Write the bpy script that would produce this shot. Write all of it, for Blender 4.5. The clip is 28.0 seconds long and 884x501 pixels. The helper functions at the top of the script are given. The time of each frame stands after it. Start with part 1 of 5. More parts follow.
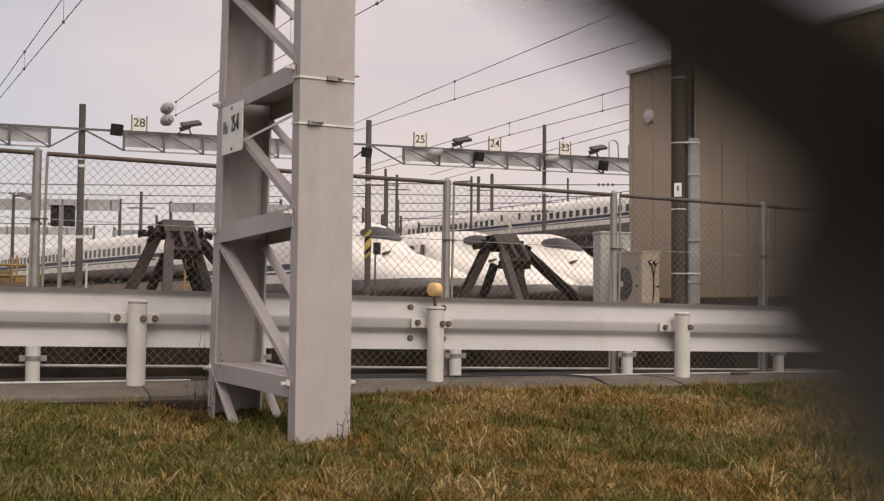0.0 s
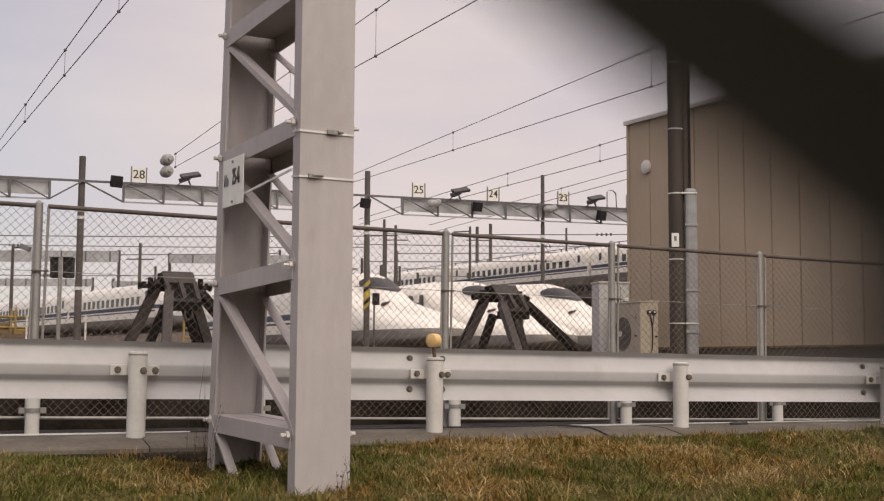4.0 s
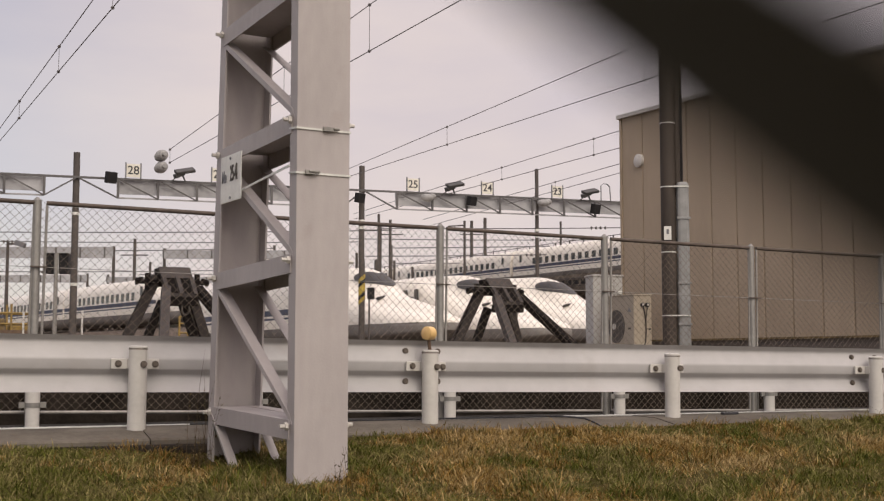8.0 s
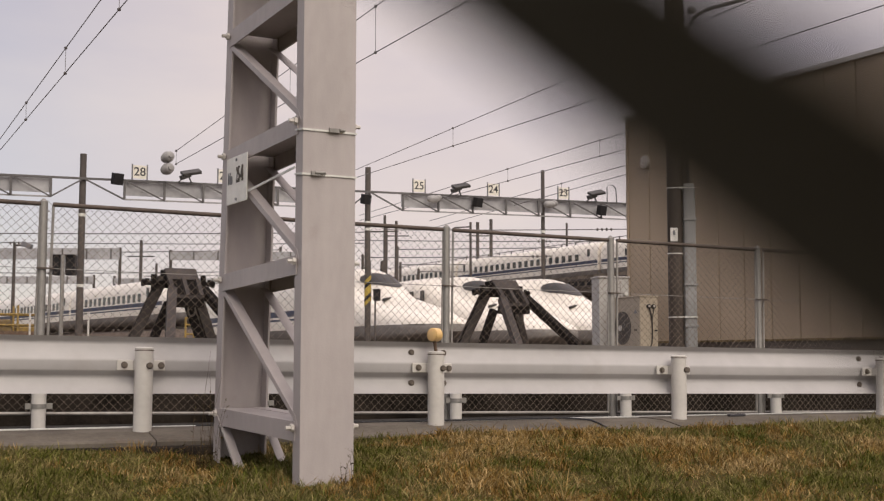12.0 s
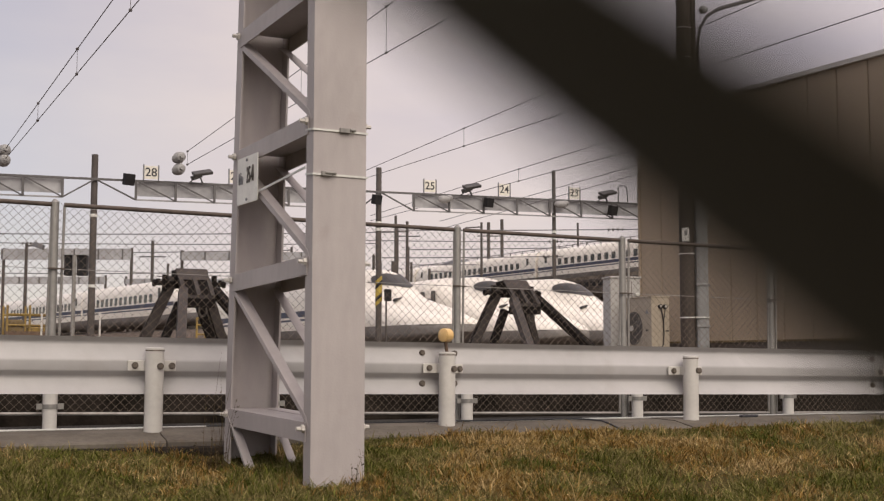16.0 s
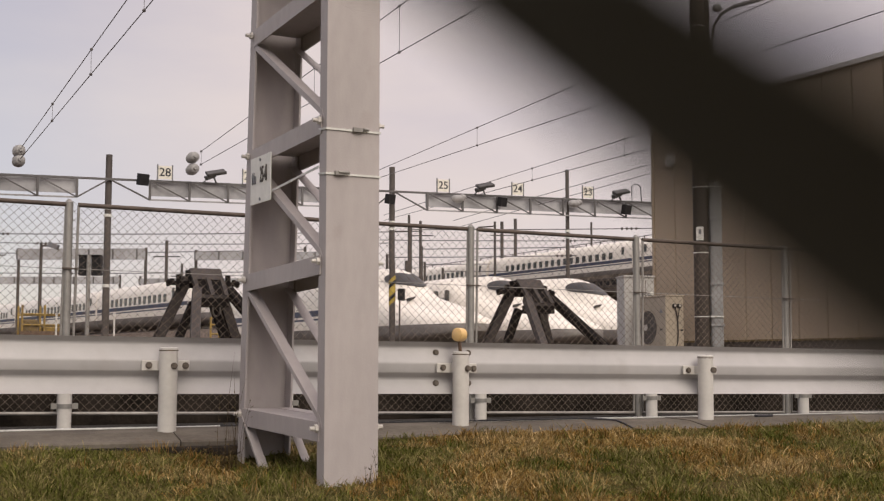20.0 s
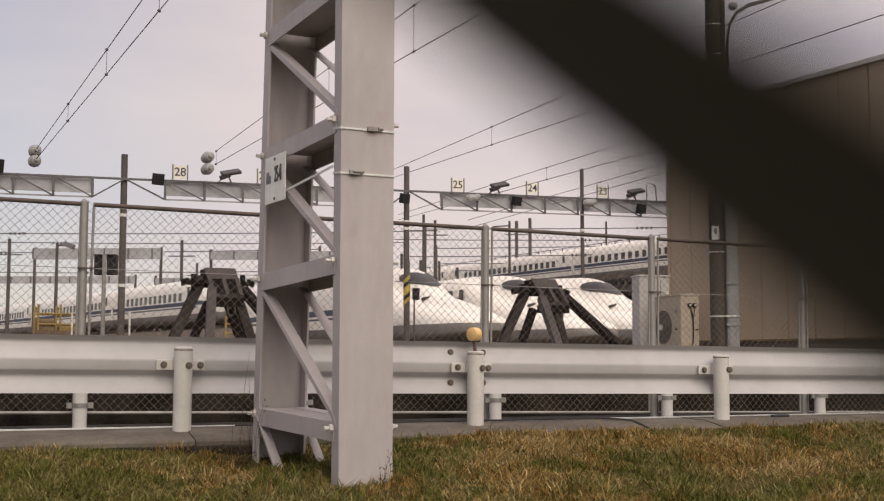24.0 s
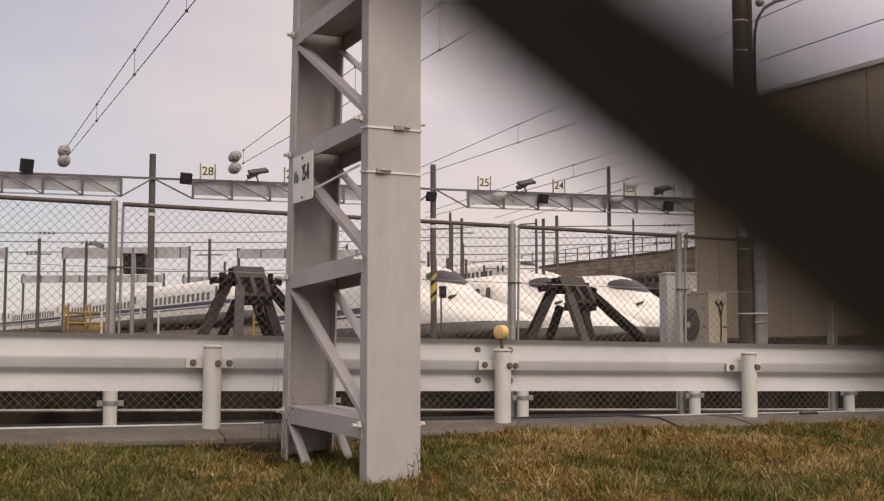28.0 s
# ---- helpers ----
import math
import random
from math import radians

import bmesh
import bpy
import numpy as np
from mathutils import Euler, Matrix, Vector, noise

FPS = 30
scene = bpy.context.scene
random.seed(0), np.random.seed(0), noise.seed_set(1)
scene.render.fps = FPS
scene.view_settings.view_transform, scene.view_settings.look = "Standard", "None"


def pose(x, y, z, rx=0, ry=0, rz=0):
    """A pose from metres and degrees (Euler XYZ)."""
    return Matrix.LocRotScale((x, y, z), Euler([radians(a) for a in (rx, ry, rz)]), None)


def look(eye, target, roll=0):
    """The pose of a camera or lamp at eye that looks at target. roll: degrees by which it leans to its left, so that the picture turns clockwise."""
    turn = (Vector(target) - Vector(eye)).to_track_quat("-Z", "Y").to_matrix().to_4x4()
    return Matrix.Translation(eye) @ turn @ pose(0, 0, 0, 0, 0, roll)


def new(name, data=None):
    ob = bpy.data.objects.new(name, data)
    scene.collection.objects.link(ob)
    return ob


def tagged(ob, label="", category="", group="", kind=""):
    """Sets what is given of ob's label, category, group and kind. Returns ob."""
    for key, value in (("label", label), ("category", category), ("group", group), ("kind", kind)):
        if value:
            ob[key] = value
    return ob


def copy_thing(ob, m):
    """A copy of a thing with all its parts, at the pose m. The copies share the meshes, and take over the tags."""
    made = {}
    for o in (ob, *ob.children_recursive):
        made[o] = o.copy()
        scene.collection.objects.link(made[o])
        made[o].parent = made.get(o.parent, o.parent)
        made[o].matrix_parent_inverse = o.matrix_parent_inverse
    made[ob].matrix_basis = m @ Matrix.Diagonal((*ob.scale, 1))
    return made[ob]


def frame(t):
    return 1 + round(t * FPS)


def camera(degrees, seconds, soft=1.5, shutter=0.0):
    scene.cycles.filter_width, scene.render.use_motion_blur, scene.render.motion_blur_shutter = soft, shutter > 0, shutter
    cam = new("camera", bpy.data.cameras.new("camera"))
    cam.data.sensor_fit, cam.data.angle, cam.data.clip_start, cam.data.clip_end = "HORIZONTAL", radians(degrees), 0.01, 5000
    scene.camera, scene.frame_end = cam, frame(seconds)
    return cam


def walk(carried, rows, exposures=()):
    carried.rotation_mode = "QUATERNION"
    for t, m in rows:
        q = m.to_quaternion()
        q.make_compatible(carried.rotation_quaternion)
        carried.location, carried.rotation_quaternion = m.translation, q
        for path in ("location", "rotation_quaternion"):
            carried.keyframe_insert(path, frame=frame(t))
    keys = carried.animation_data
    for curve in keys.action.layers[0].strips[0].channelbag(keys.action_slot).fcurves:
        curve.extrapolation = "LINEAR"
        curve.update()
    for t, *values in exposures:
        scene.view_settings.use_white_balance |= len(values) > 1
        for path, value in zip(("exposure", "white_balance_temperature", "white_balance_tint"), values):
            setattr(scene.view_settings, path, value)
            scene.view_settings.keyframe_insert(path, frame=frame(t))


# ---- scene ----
EYE_Z = 0.66
cam = camera(39.2, 28.0, soft=1.2)
# seconds, turn to the left, tilt upwards, lean, metres forward
PATH = [(0, 0.289, 2.913, 0.516, 0.190), (0.5, 0.251, 3.311, 0.487, 0.175), (1, 0.262, 3.688, 0.441, 0.174), (1.5, 0.266, 4.086, 0.375, 0.164),
        (2, 0.273, 4.485, 0.358, 0.161), (2.5, 0.279, 4.864, 0.357, 0.158), (3, 0.284, 5.119, 0.354, 0.161), (3.5, 0.281, 5.249, 0.359, 0.155),
        (5.5, 0.060, 5.055, 0.107, 0.038), (6, 0.028, 5.015, 0.106, 0.020), (6.5, 0.006, 4.986, 0.035, 0.006), (7, -0.005, 4.968, 0.017, 0.001),
        (8, -0.000, 4.962, -0.000, -0.000), (9, 0.005, 4.962, -0.002, 0.001), (10, 0.047, 4.968, -0.003, -0.005), (10.5, 0.097, 4.988, 0.041, 0.001),
        (11, 0.158, 4.997, 0.014, 0.003), (11.5, 0.215, 5.009, 0.016, 0.005), (12, 0.278, 5.027, 0.035, 0.009), (12.5, 0.337, 5.029, 0.043, 0.010),
        (14.5, 0.567, 5.040, 0.058, 0.020), (15, 0.634, 5.044, 0.068, 0.021), (15.5, 0.702, 5.047, 0.046, 0.023), (16, 0.783, 5.037, 0.052, 0.031),
        (16.5, 0.876, 5.036, 0.071, 0.026), (17, 0.959, 5.033, 0.044, 0.030), (17.5, 1.041, 5.027, 0.026, 0.031), (18, 1.128, 5.018, 0.028, 0.032),
        (18.5, 1.215, 5.017, 0.021, 0.031), (19, 1.291, 5.016, 0.024, 0.036), (19.5, 1.351, 5.011, 0.020, 0.038), (20, 1.404, 5.009, 0.019, 0.047),
        (20.5, 1.435, 5.006, 0.010, 0.044), (21, 1.456, 5.005, 0.018, 0.042), (21.5, 1.482, 5.003, 0.028, 0.044), (23.5, 1.930, 4.987, 0.060, 0.055),
        (24, 2.078, 4.982, 0.047, 0.063), (24.5, 2.221, 4.974, 0.038, 0.062), (25, 2.366, 4.968, 0.034, 0.068), (25.5, 2.508, 4.961, 0.045, 0.062),
        (26, 2.655, 4.953, 0.049, 0.070), (26.5, 2.800, 4.940, 0.000, 0.074), (27, 2.944, 4.933, -0.000, 0.070), (27.5, 3.077, 4.925, -0.027, 0.055),
        (28, 3.316, 4.890, -0.034, 0.037)]


def eye_pose(turn, tilt, lean, ahead):
    m = Matrix.Translation((0, 0, EYE_Z)) @ pose(0, 0, 0, 90 + tilt, 0, turn) @ pose(0, 0, 0, 0, 0, lean)
    return m @ Matrix.Translation((0, 0, -ahead))


walk(cam, [(t, eye_pose(*r)) for t, *r in PATH])
cam.data.dof.use_dof = True
cam.data.dof.focus_distance = 16.0
cam.data.dof.aperture_fstop = 7.8

# ---- light ----
def make_world():
    world = bpy.data.worlds.new("world")
    scene.world = world
    world.use_nodes = True
    nt = world.node_tree
    nt.nodes.clear()
    N, K = nt.nodes.new, nt.links.new
    sky = N("ShaderNodeTexSky")
    sky.sky_type, sky.sun_disc = "NISHITA", False
    sky.sun_elevation, sky.sun_rotation = radians(42), radians(154)
    sky_bg = N("ShaderNodeBackground")
    sky_bg.inputs[1].default_value = 0.1
    K(sky.outputs[0], sky_bg.inputs[0])
    co = N("ShaderNodeTexCoord")
    mp = N("ShaderNodeMapping")
    mp.inputs["Scale"].default_value = (2.2, 2.2, 7.0)
    K(co.outputs["Generated"], mp.inputs[0])
    nz = N("ShaderNodeTexNoise")
    nz.inputs["Scale"].default_value, nz.inputs["Detail"].default_value = 1.6, 6
    K(mp.outputs[0], nz.inputs["Vector"])
    ramp = N("ShaderNodeValToRGB")
    e = ramp.color_ramp.elements
    e[0].position, e[0].color = 0.3, (0.640, 0.562, 0.606, 1)
    e[1].position, e[1].color = 0.68, (0.81, 0.69, 0.654, 1)
    K(nz.outputs[0], ramp.inputs[0])
    haze = N("ShaderNodeMapRange")
    haze.inputs[1].default_value, haze.inputs[2].default_value = 0.02, 0.19
    haze.inputs[3].default_value, haze.inputs[4].default_value = 0.85, 0.0
    pale = N("ShaderNodeMixRGB")
    pale.inputs[2].default_value = (0.80, 0.685, 0.645, 1)
    K(haze.outputs[0], pale.inputs[0])
    K(ramp.outputs[0], pale.inputs[1])
    cl = N("ShaderNodeBackground")
    K(pale.outputs[0], cl.inputs[0])
    mix = N("ShaderNodeMixShader")
    sep = N("ShaderNodeSeparateXYZ")
    K(co.outputs["Generated"], sep.inputs[0])
    # an overcast sky brightens towards the zenith
    high = N("ShaderNodeMapRange")
    high.inputs[1].default_value, high.inputs[2].default_value = 0.3, 1.0
    high.inputs[3].default_value, high.inputs[4].default_value = 1.0, 2.2
    K(sep.outputs[2], high.inputs[0])
    K(sep.outputs[2], haze.inputs[0])
    K(high.outputs[0], cl.inputs[1])
    thin = N("ShaderNodeMapRange")
    thin.inputs[1].default_value, thin.inputs[2].default_value = -0.42, -0.16
    thin.inputs[3].default_value, thin.inputs[4].default_value = 0.56, 0.93
    K(sep.outputs[0], thin.inputs[0])
    K(thin.outputs[0], mix.inputs[0])
    K(sky_bg.outputs[0], mix.inputs[1])
    K(cl.outputs[0], mix.inputs[2])
    out = N("ShaderNodeOutputWorld")
    K(mix.outputs[0], out.inputs[0])


make_world()
sun = new("sun", bpy.data.lights.new("sun", "SUN"))
sun.data.energy, sun.data.angle, sun.data.color = 2.2, radians(50), (1, 0.90, 0.76)
sun.matrix_world = look((7.6, -15.8, 14), (0, 0, 0))


# ---- materials ----
def mat(name, col, rough=0.6, metal=0.0, var=0.12, scale=6.0, bump=0.0, bscale=60.0, col2=None, spots=0.0, obj_var=0.0, stretch=(1, 1, 1), spec=0.5):
    """Base colour varied by a coarse and a fine noise, with stains and a fine relief."""
    m = bpy.data.materials.new(name)
    m.use_nodes = True
    nt = m.node_tree
    N, K = nt.nodes.new, nt.links.new
    bsdf = nt.nodes["Principled BSDF"]
    bsdf.inputs["Roughness"].default_value, bsdf.inputs["Metallic"].default_value = rough, metal
    bsdf.inputs["Specular IOR Level"].default_value = spec
    co = N("ShaderNodeTexCoord")
    mp = N("ShaderNodeMapping")
    mp.inputs["Scale"].default_value = stretch
    K(co.outputs["Object"], mp.inputs[0])
    a, b = N("ShaderNodeTexNoise"), N("ShaderNodeTexNoise")
    a.inputs["Scale"].default_value, a.inputs["Detail"].default_value = scale, 5
    b.inputs["Scale"].default_value, b.inputs["Detail"].default_value = scale * 9, 3
    K(mp.outputs[0], a.inputs["Vector"])
    K(mp.outputs[0], b.inputs["Vector"])
    add = N("ShaderNodeMath")
    add.operation = "MULTIPLY_ADD"
    add.inputs[1].default_value = 0.45
    K(b.outputs[0], add.inputs[0])
    K(a.outputs[0], add.inputs[2])
    ramp = N("ShaderNodeValToRGB")
    c2 = col2 or tuple(c * (1 - 2 * var) for c in col)
    c1 = tuple(min(1, c * (1 + var)) for c in col)
    e = ramp.color_ramp.elements
    e[0].position, e[0].color = 0.5, (*c2, 1)
    e[1].position, e[1].color = 0.95, (*c1, 1)
    K(add.outputs[0], ramp.inputs[0])
    last = ramp.outputs[0]
    if spots:
        sp = N("ShaderNodeTexNoise")
        sp.inputs["Scale"].default_value, sp.inputs["Detail"].default_value = scale * 3, 8
        K(co.outputs["Object"], sp.inputs["Vector"])
        sr = N("ShaderNodeValToRGB")
        sr.color_ramp.elements[0].position, sr.color_ramp.elements[1].position = 0.6, 0.72
        K(sp.outputs[0], sr.inputs[0])
        mu = N("ShaderNodeMath")
        mu.operation, mu.inputs[1].default_value = "MULTIPLY", spots
        K(sr.outputs[0], mu.inputs[0])
        mx = N("ShaderNodeMixRGB")
        mx.inputs[2].default_value = (0.16, 0.10, 0.06, 1)
        K(mu.outputs[0], mx.inputs[0])
        K(last, mx.inputs[1])
        last = mx.outputs[0]
    if obj_var:
        oi = N("ShaderNodeObjectInfo")
        hs = N("ShaderNodeHueSaturation")
        mr = N("ShaderNodeMapRange")
        mr.inputs[3].default_value, mr.inputs[4].default_value = 1 - obj_var, 1 + obj_var
        K(oi.outputs["Random"], mr.inputs[0])
        K(mr.outputs[0], hs.inputs["Value"])
        K(last, hs.inputs["Color"])
        last = hs.outputs[0]
    K(last, bsdf.inputs["Base Color"])
    if bump:
        bn = N("ShaderNodeTexNoise")
        bn.inputs["Scale"].default_value, bn.inputs["Detail"].default_value = bscale, 4
        K(co.outputs["Object"], bn.inputs["Vector"])
        bu = N("ShaderNodeBump")
        bu.inputs["Strength"].default_value, bu.inputs["Distance"].default_value = bump, 0.01
        K(bn.outputs[0], bu.inputs["Height"])
        K(bu.outputs[0], bsdf.inputs["Normal"])
    return m


M = {
    "grey_paint": mat("grey_paint", (0.385, 0.350, 0.340), 0.55, 0, 0.07, 2.2, 0.08, 90, spots=0.10, stretch=(1, 1, 0.35)),
    "white_rail": mat("white_rail", (0.40, 0.388, 0.385), 0.45, 0, 0.06, 1.2, 0.05, 60, spots=0.12),
    "white_post": mat("white_post", (0.53, 0.51, 0.475), 0.45, 0, 0.05, 4.0, 0.05, 60, spots=0.10),
    "rust": mat("rust", (0.14, 0.09, 0.06), 0.8, 0.2, 0.3, 12, 0.2),
    "bolt_steel": mat("bolt_steel", (0.15, 0.125, 0.105), 0.55, 0.6, 0.2, 40, 0.1),
    "galv": mat("galv", (0.275, 0.265, 0.245), 0.5, 0.45, 0.14, 5, 0.06, 80, stretch=(1, 1, 0.5)),
    "fence_pipe": mat("fence_pipe", (0.27, 0.255, 0.235), 0.55, 0.3, 0.15, 5, 0.06),
    "fence_rail": mat("fence_rail", (0.092, 0.070, 0.056), 0.7, 0.1, 0.25, 5, 0.1),
    "wire_mesh": mat("wire_mesh", (0.155, 0.120, 0.092), 0.6, 0.25, 0.2, 3),
    "wire": mat("wire", (0.135, 0.125, 0.125), 0.6, 0.3, 0.15, 2),
    "black_steel": mat("black_steel", (0.009, 0.008, 0.008), 0.7, 0.0, 0.25, 5, 0.25, 50, col2=(0.014, 0.011, 0.010), spec=0.03),
    # lighter than black_steel, spotted; its tone also stands in for sunlight on a leg
    "lit_worn_steel": mat("lit_worn_steel", (0.058, 0.051, 0.049), 0.6, 0.0, 0.3, 5, 0.25, 50, col2=(0.042, 0.036, 0.034), spots=0.2, spec=0.08),
    "cladding": mat("cladding", (0.378, 0.300, 0.214), 0.6, 0, 0.05, 1.2, 0.04, 40, stretch=(1, 1, 0.3), obj_var=0.03),
    "seam": mat("seam", (0.13, 0.11, 0.095), 0.7),
    "trim_metal": mat("trim_metal", (0.55, 0.52, 0.48), 0.5, 0.2, 0.08, 3),
    "concrete": mat("concrete", (0.128, 0.112, 0.093), 0.9, 0, 0.18, 3.0, 0.35, 70, spots=0.25, spec=0.08),
    "old_concrete": mat("old_concrete", (0.15, 0.13, 0.115), 0.9, 0, 0.3, 0.8, 0.3, 20, spots=0.3, spec=0.08),
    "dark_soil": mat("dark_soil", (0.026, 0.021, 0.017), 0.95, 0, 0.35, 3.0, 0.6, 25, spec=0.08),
    "asphalt": mat("asphalt", (0.05, 0.047, 0.043), 0.9, 0, 0.25, 4, 0.4, 160, spec=0.08),
    "soil": mat("soil", (0.055, 0.040, 0.018), 0.95, 0, 0.35, 2.5, 0.6, 40, col2=(0.036, 0.037, 0.012), spec=0.0),
    "ballast": mat("ballast", (0.16, 0.13, 0.11), 0.95, 0, 0.35, 6, 0.8, 30, spec=0.08),
    "dark_pole": mat("dark_pole", (0.05, 0.037, 0.028), 0.75, 0, 0.15, 3, 0.15, 50, stretch=(1, 1, 0.25)),
    "far_pole": mat("far_pole", (0.075, 0.064, 0.058), 0.8, 0, 0.15, 1.0),
    "truss": mat("truss", (0.105, 0.10, 0.10), 0.6, 0.15, 0.12, 0.5),
    "truss_pale": mat("truss_pale", (0.30, 0.295, 0.29), 0.6, 0.1, 0.1, 0.5),
    "truss_plate": mat("truss_plate", (0.36, 0.36, 0.37), 0.6, 0.1, 0.15, 0.4),
    "plate_cream": mat("plate_cream", (0.66, 0.635, 0.56), 0.6, 0, 0.06, 3),
    "ink": mat("ink", (0.03, 0.03, 0.035), 0.6),
    "dark_box": mat("dark_box", (0.018, 0.017, 0.018), 0.6, 0, 0.2, 4, spec=0.2),
    "lamp_grey": mat("lamp_grey", (0.18, 0.18, 0.19), 0.5, 0.3, 0.15, 3),
    "dark_lamp": mat("dark_lamp", (0.05, 0.048, 0.046), 0.5, 0.3, 0.2, 3),
    "insulator": mat("insulator", (0.27, 0.265, 0.26), 0.35, 0, 0.1, 6),
    "train_white": mat("train_white", (0.80, 0.75, 0.67), 0.28, 0, 0.025, 0.35, 0, 20, stretch=(1, 0.2, 1)),
    "stone_wall": mat("stone_wall", (0.17, 0.145, 0.12), 0.9, 0, 0.35, 0.9, 0.3, 6, spots=0.35, spec=0.08),
    "wall_cap": mat("wall_cap", (0.07, 0.058, 0.048), 0.8, 0, 0.2, 1.0),
    "train_skirt": mat("train_skirt", (0.20, 0.185, 0.17), 0.7, 0, 0.2, 0.8),
    "train_blue": mat("train_blue", (0.024, 0.034, 0.075), 0.5, 0, 0.06, 0.5),
    "train_glass": mat("train_glass", (0.035, 0.037, 0.04), 0.12, 0, 0.1, 1),
    "cab_glass": mat("cab_glass", (0.035, 0.034, 0.035), 0.4, 0, 0.1, 1, spec=0.3),
    "yellow": mat("yellow", (0.42, 0.31, 0.05), 0.6, 0, 0.12, 6),
    "rail_yellow": mat("rail_yellow", (0.27, 0.18, 0.045), 0.7, 0, 0.2, 4),
    "amber": mat("amber", (0.72, 0.48, 0.20), 0.35, 0, 0.08, 12),
    "ac_beige": mat("ac_beige", (0.36, 0.31, 0.24), 0.55, 0, 0.06, 4, spots=0.05),
    "cab_grey": mat("cab_grey", (0.44, 0.43, 0.41), 0.55, 0.1, 0.07, 4),
    "sign_white": mat("sign_white", (0.72, 0.71, 0.66), 0.5, 0, 0.07, 8, spots=0.15),
    "band_white": mat("band_white", (0.62, 0.62, 0.58), 0.5, 0.2, 0.1, 10),
    "conduit_grey": mat("conduit_grey", (0.25, 0.25, 0.245), 0.6, 0.1, 0.1, 6, 0.05),
    "ochre": mat("ochre", (0.16, 0.11, 0.045), 0.8, 0, 0.3, 5, 0.2),
    "fan_grey": mat("fan_grey", (0.075, 0.065, 0.055), 0.7, 0, 0.2, 8),
    "strap_black": mat("strap_black", (0.07, 0.065, 0.061), 0.95, 0, 0.2, 300),
    "steel_rail": mat("steel_rail", (0.15, 0.11, 0.09), 0.5, 0.5, 0.3, 2),
}


# ---- shapes ----
class Shape:
    """Gathers vertices and faces of one mesh."""

    def __init__(self):
        self.v, self.f = [], []

    def add(self, vs, fs):
        n = len(self.v)
        self.v += [tuple(p) for p in vs]
        self.f += [tuple(i + n for i in q) for q in fs]
        return self

    def box(self, c, size, m=None):
        x, y, z = (s / 2 for s in size)
        vs = [Vector((sx * x, sy * y, sz * z)) for sz in (-1, 1) for sy in (-1, 1) for sx in (-1, 1)]
        m = m or Matrix()
        vs = [Vector(c) + (m @ p) for p in vs]
        return self.add(vs, [(0, 2, 3, 1), (4, 5, 7, 6), (0, 1, 5, 4), (2, 6, 7, 3), (0, 4, 6, 2), (1, 3, 7, 5)])

    def bevel_box(self, c, size, r, m=None):
        """A box with all its edges chamfered by r."""
        bm = bmesh.new()
        bmesh.ops.create_cube(bm, size=1)
        bmesh.ops.scale(bm, vec=size, verts=bm.verts)
        bmesh.ops.bevel(bm, geom=bm.edges[:], offset=r, segments=2, affect="EDGES", profile=0.5)
        bm.verts.index_update()
        m = m or Matrix()
        self.add([Vector(c) + (m @ v.co) for v in bm.verts], [[v.index for v in f.verts] for f in bm.faces])
        bm.free()
        return self

    def tube(self, p, q, r, seg=8, r2=None, caps=True):
        p, q = Vector(p), Vector(q)
        d = (q - p).normalized()
        a = d.orthogonal().normalized()
        b = d.cross(a)
        r2 = r if r2 is None else r2
        vs = []
        for c, rad in ((p, r), (q, r2)):
            for i in range(seg):
                w = 2 * math.pi * i / seg
                vs.append(c + rad * (math.cos(w) * a + math.sin(w) * b))
        fs = [(i, (i + 1) % seg, seg + (i + 1) % seg, seg + i) for i in range(seg)]
        if caps:
            fs += [tuple(range(seg))[::-1], tuple(range(seg, 2 * seg))]
        return self.add(vs, fs)

    def bar(self, p, q, w, h, side=None):
        """A rectangular bar from p to q; w along side, h across."""
        p, q = Vector(p), Vector(q)
        d = (q - p).normalized()
        s = Vector(side) if side is not None else d.cross(Vector((0, 0, 1)))
        s = (s - d * s.dot(d)).normalized()
        n = d.cross(s)
        vs = [c + i * s * w / 2 + j * n * h / 2 for c in (p, q) for i, j in ((-1, -1), (1, -1), (1, 1), (-1, 1))]
        return self.add(vs, [(0, 3, 2, 1), (4, 5, 6, 7), (0, 1, 5, 4), (1, 2, 6, 5), (2, 3, 7, 6), (3, 0, 4, 7)])

    def angle(self, p, q, w, t, s1, s2):
        """An L-section bar: two legs of width w along s1 and s2, t thick."""
        p, q, s1, s2 = Vector(p), Vector(q), Vector(s1).normalized(), Vector(s2).normalized()
        prof = [(0, 0), (w, 0), (w, t), (t, t), (t, w), (0, w)]
        return self.sweep([p, q], [a * s1 + b * s2 for a, b in prof])

    def sweep(self, path, prof, closed=True, caps=True):
        n = len(prof)
        vs = [Vector(c) + Vector(o) for c in path for o in prof]
        fs = []
        for k in range(len(path) - 1):
            for i in range(n if closed else n - 1):
                j = (i + 1) % n
                fs.append((k * n + i, k * n + j, (k + 1) * n + j, (k + 1) * n + i))
        if caps and closed:
            fs += [tuple(range(n))[::-1], tuple(range((len(path) - 1) * n, len(path) * n))]
        return self.add(vs, fs)

    def ball(self, c, r, squash=(1, 1, 1), u=12, v=8):
        vs = [Vector(c) + Vector((0, 0, r * squash[2]))]
        for i in range(1, v):
            a = math.pi * i / v
            for j in range(u):
                b = 2 * math.pi * j / u
                vs.append(Vector(c) + Vector((r * squash[0] * math.sin(a) * math.cos(b), r * squash[1] * math.sin(a) * math.sin(b), r * squash[2] * math.cos(a))))
        vs.append(Vector(c) - Vector((0, 0, r * squash[2])))
        fs = [(0, 1 + j, 1 + (j + 1) % u) for j in range(u)]
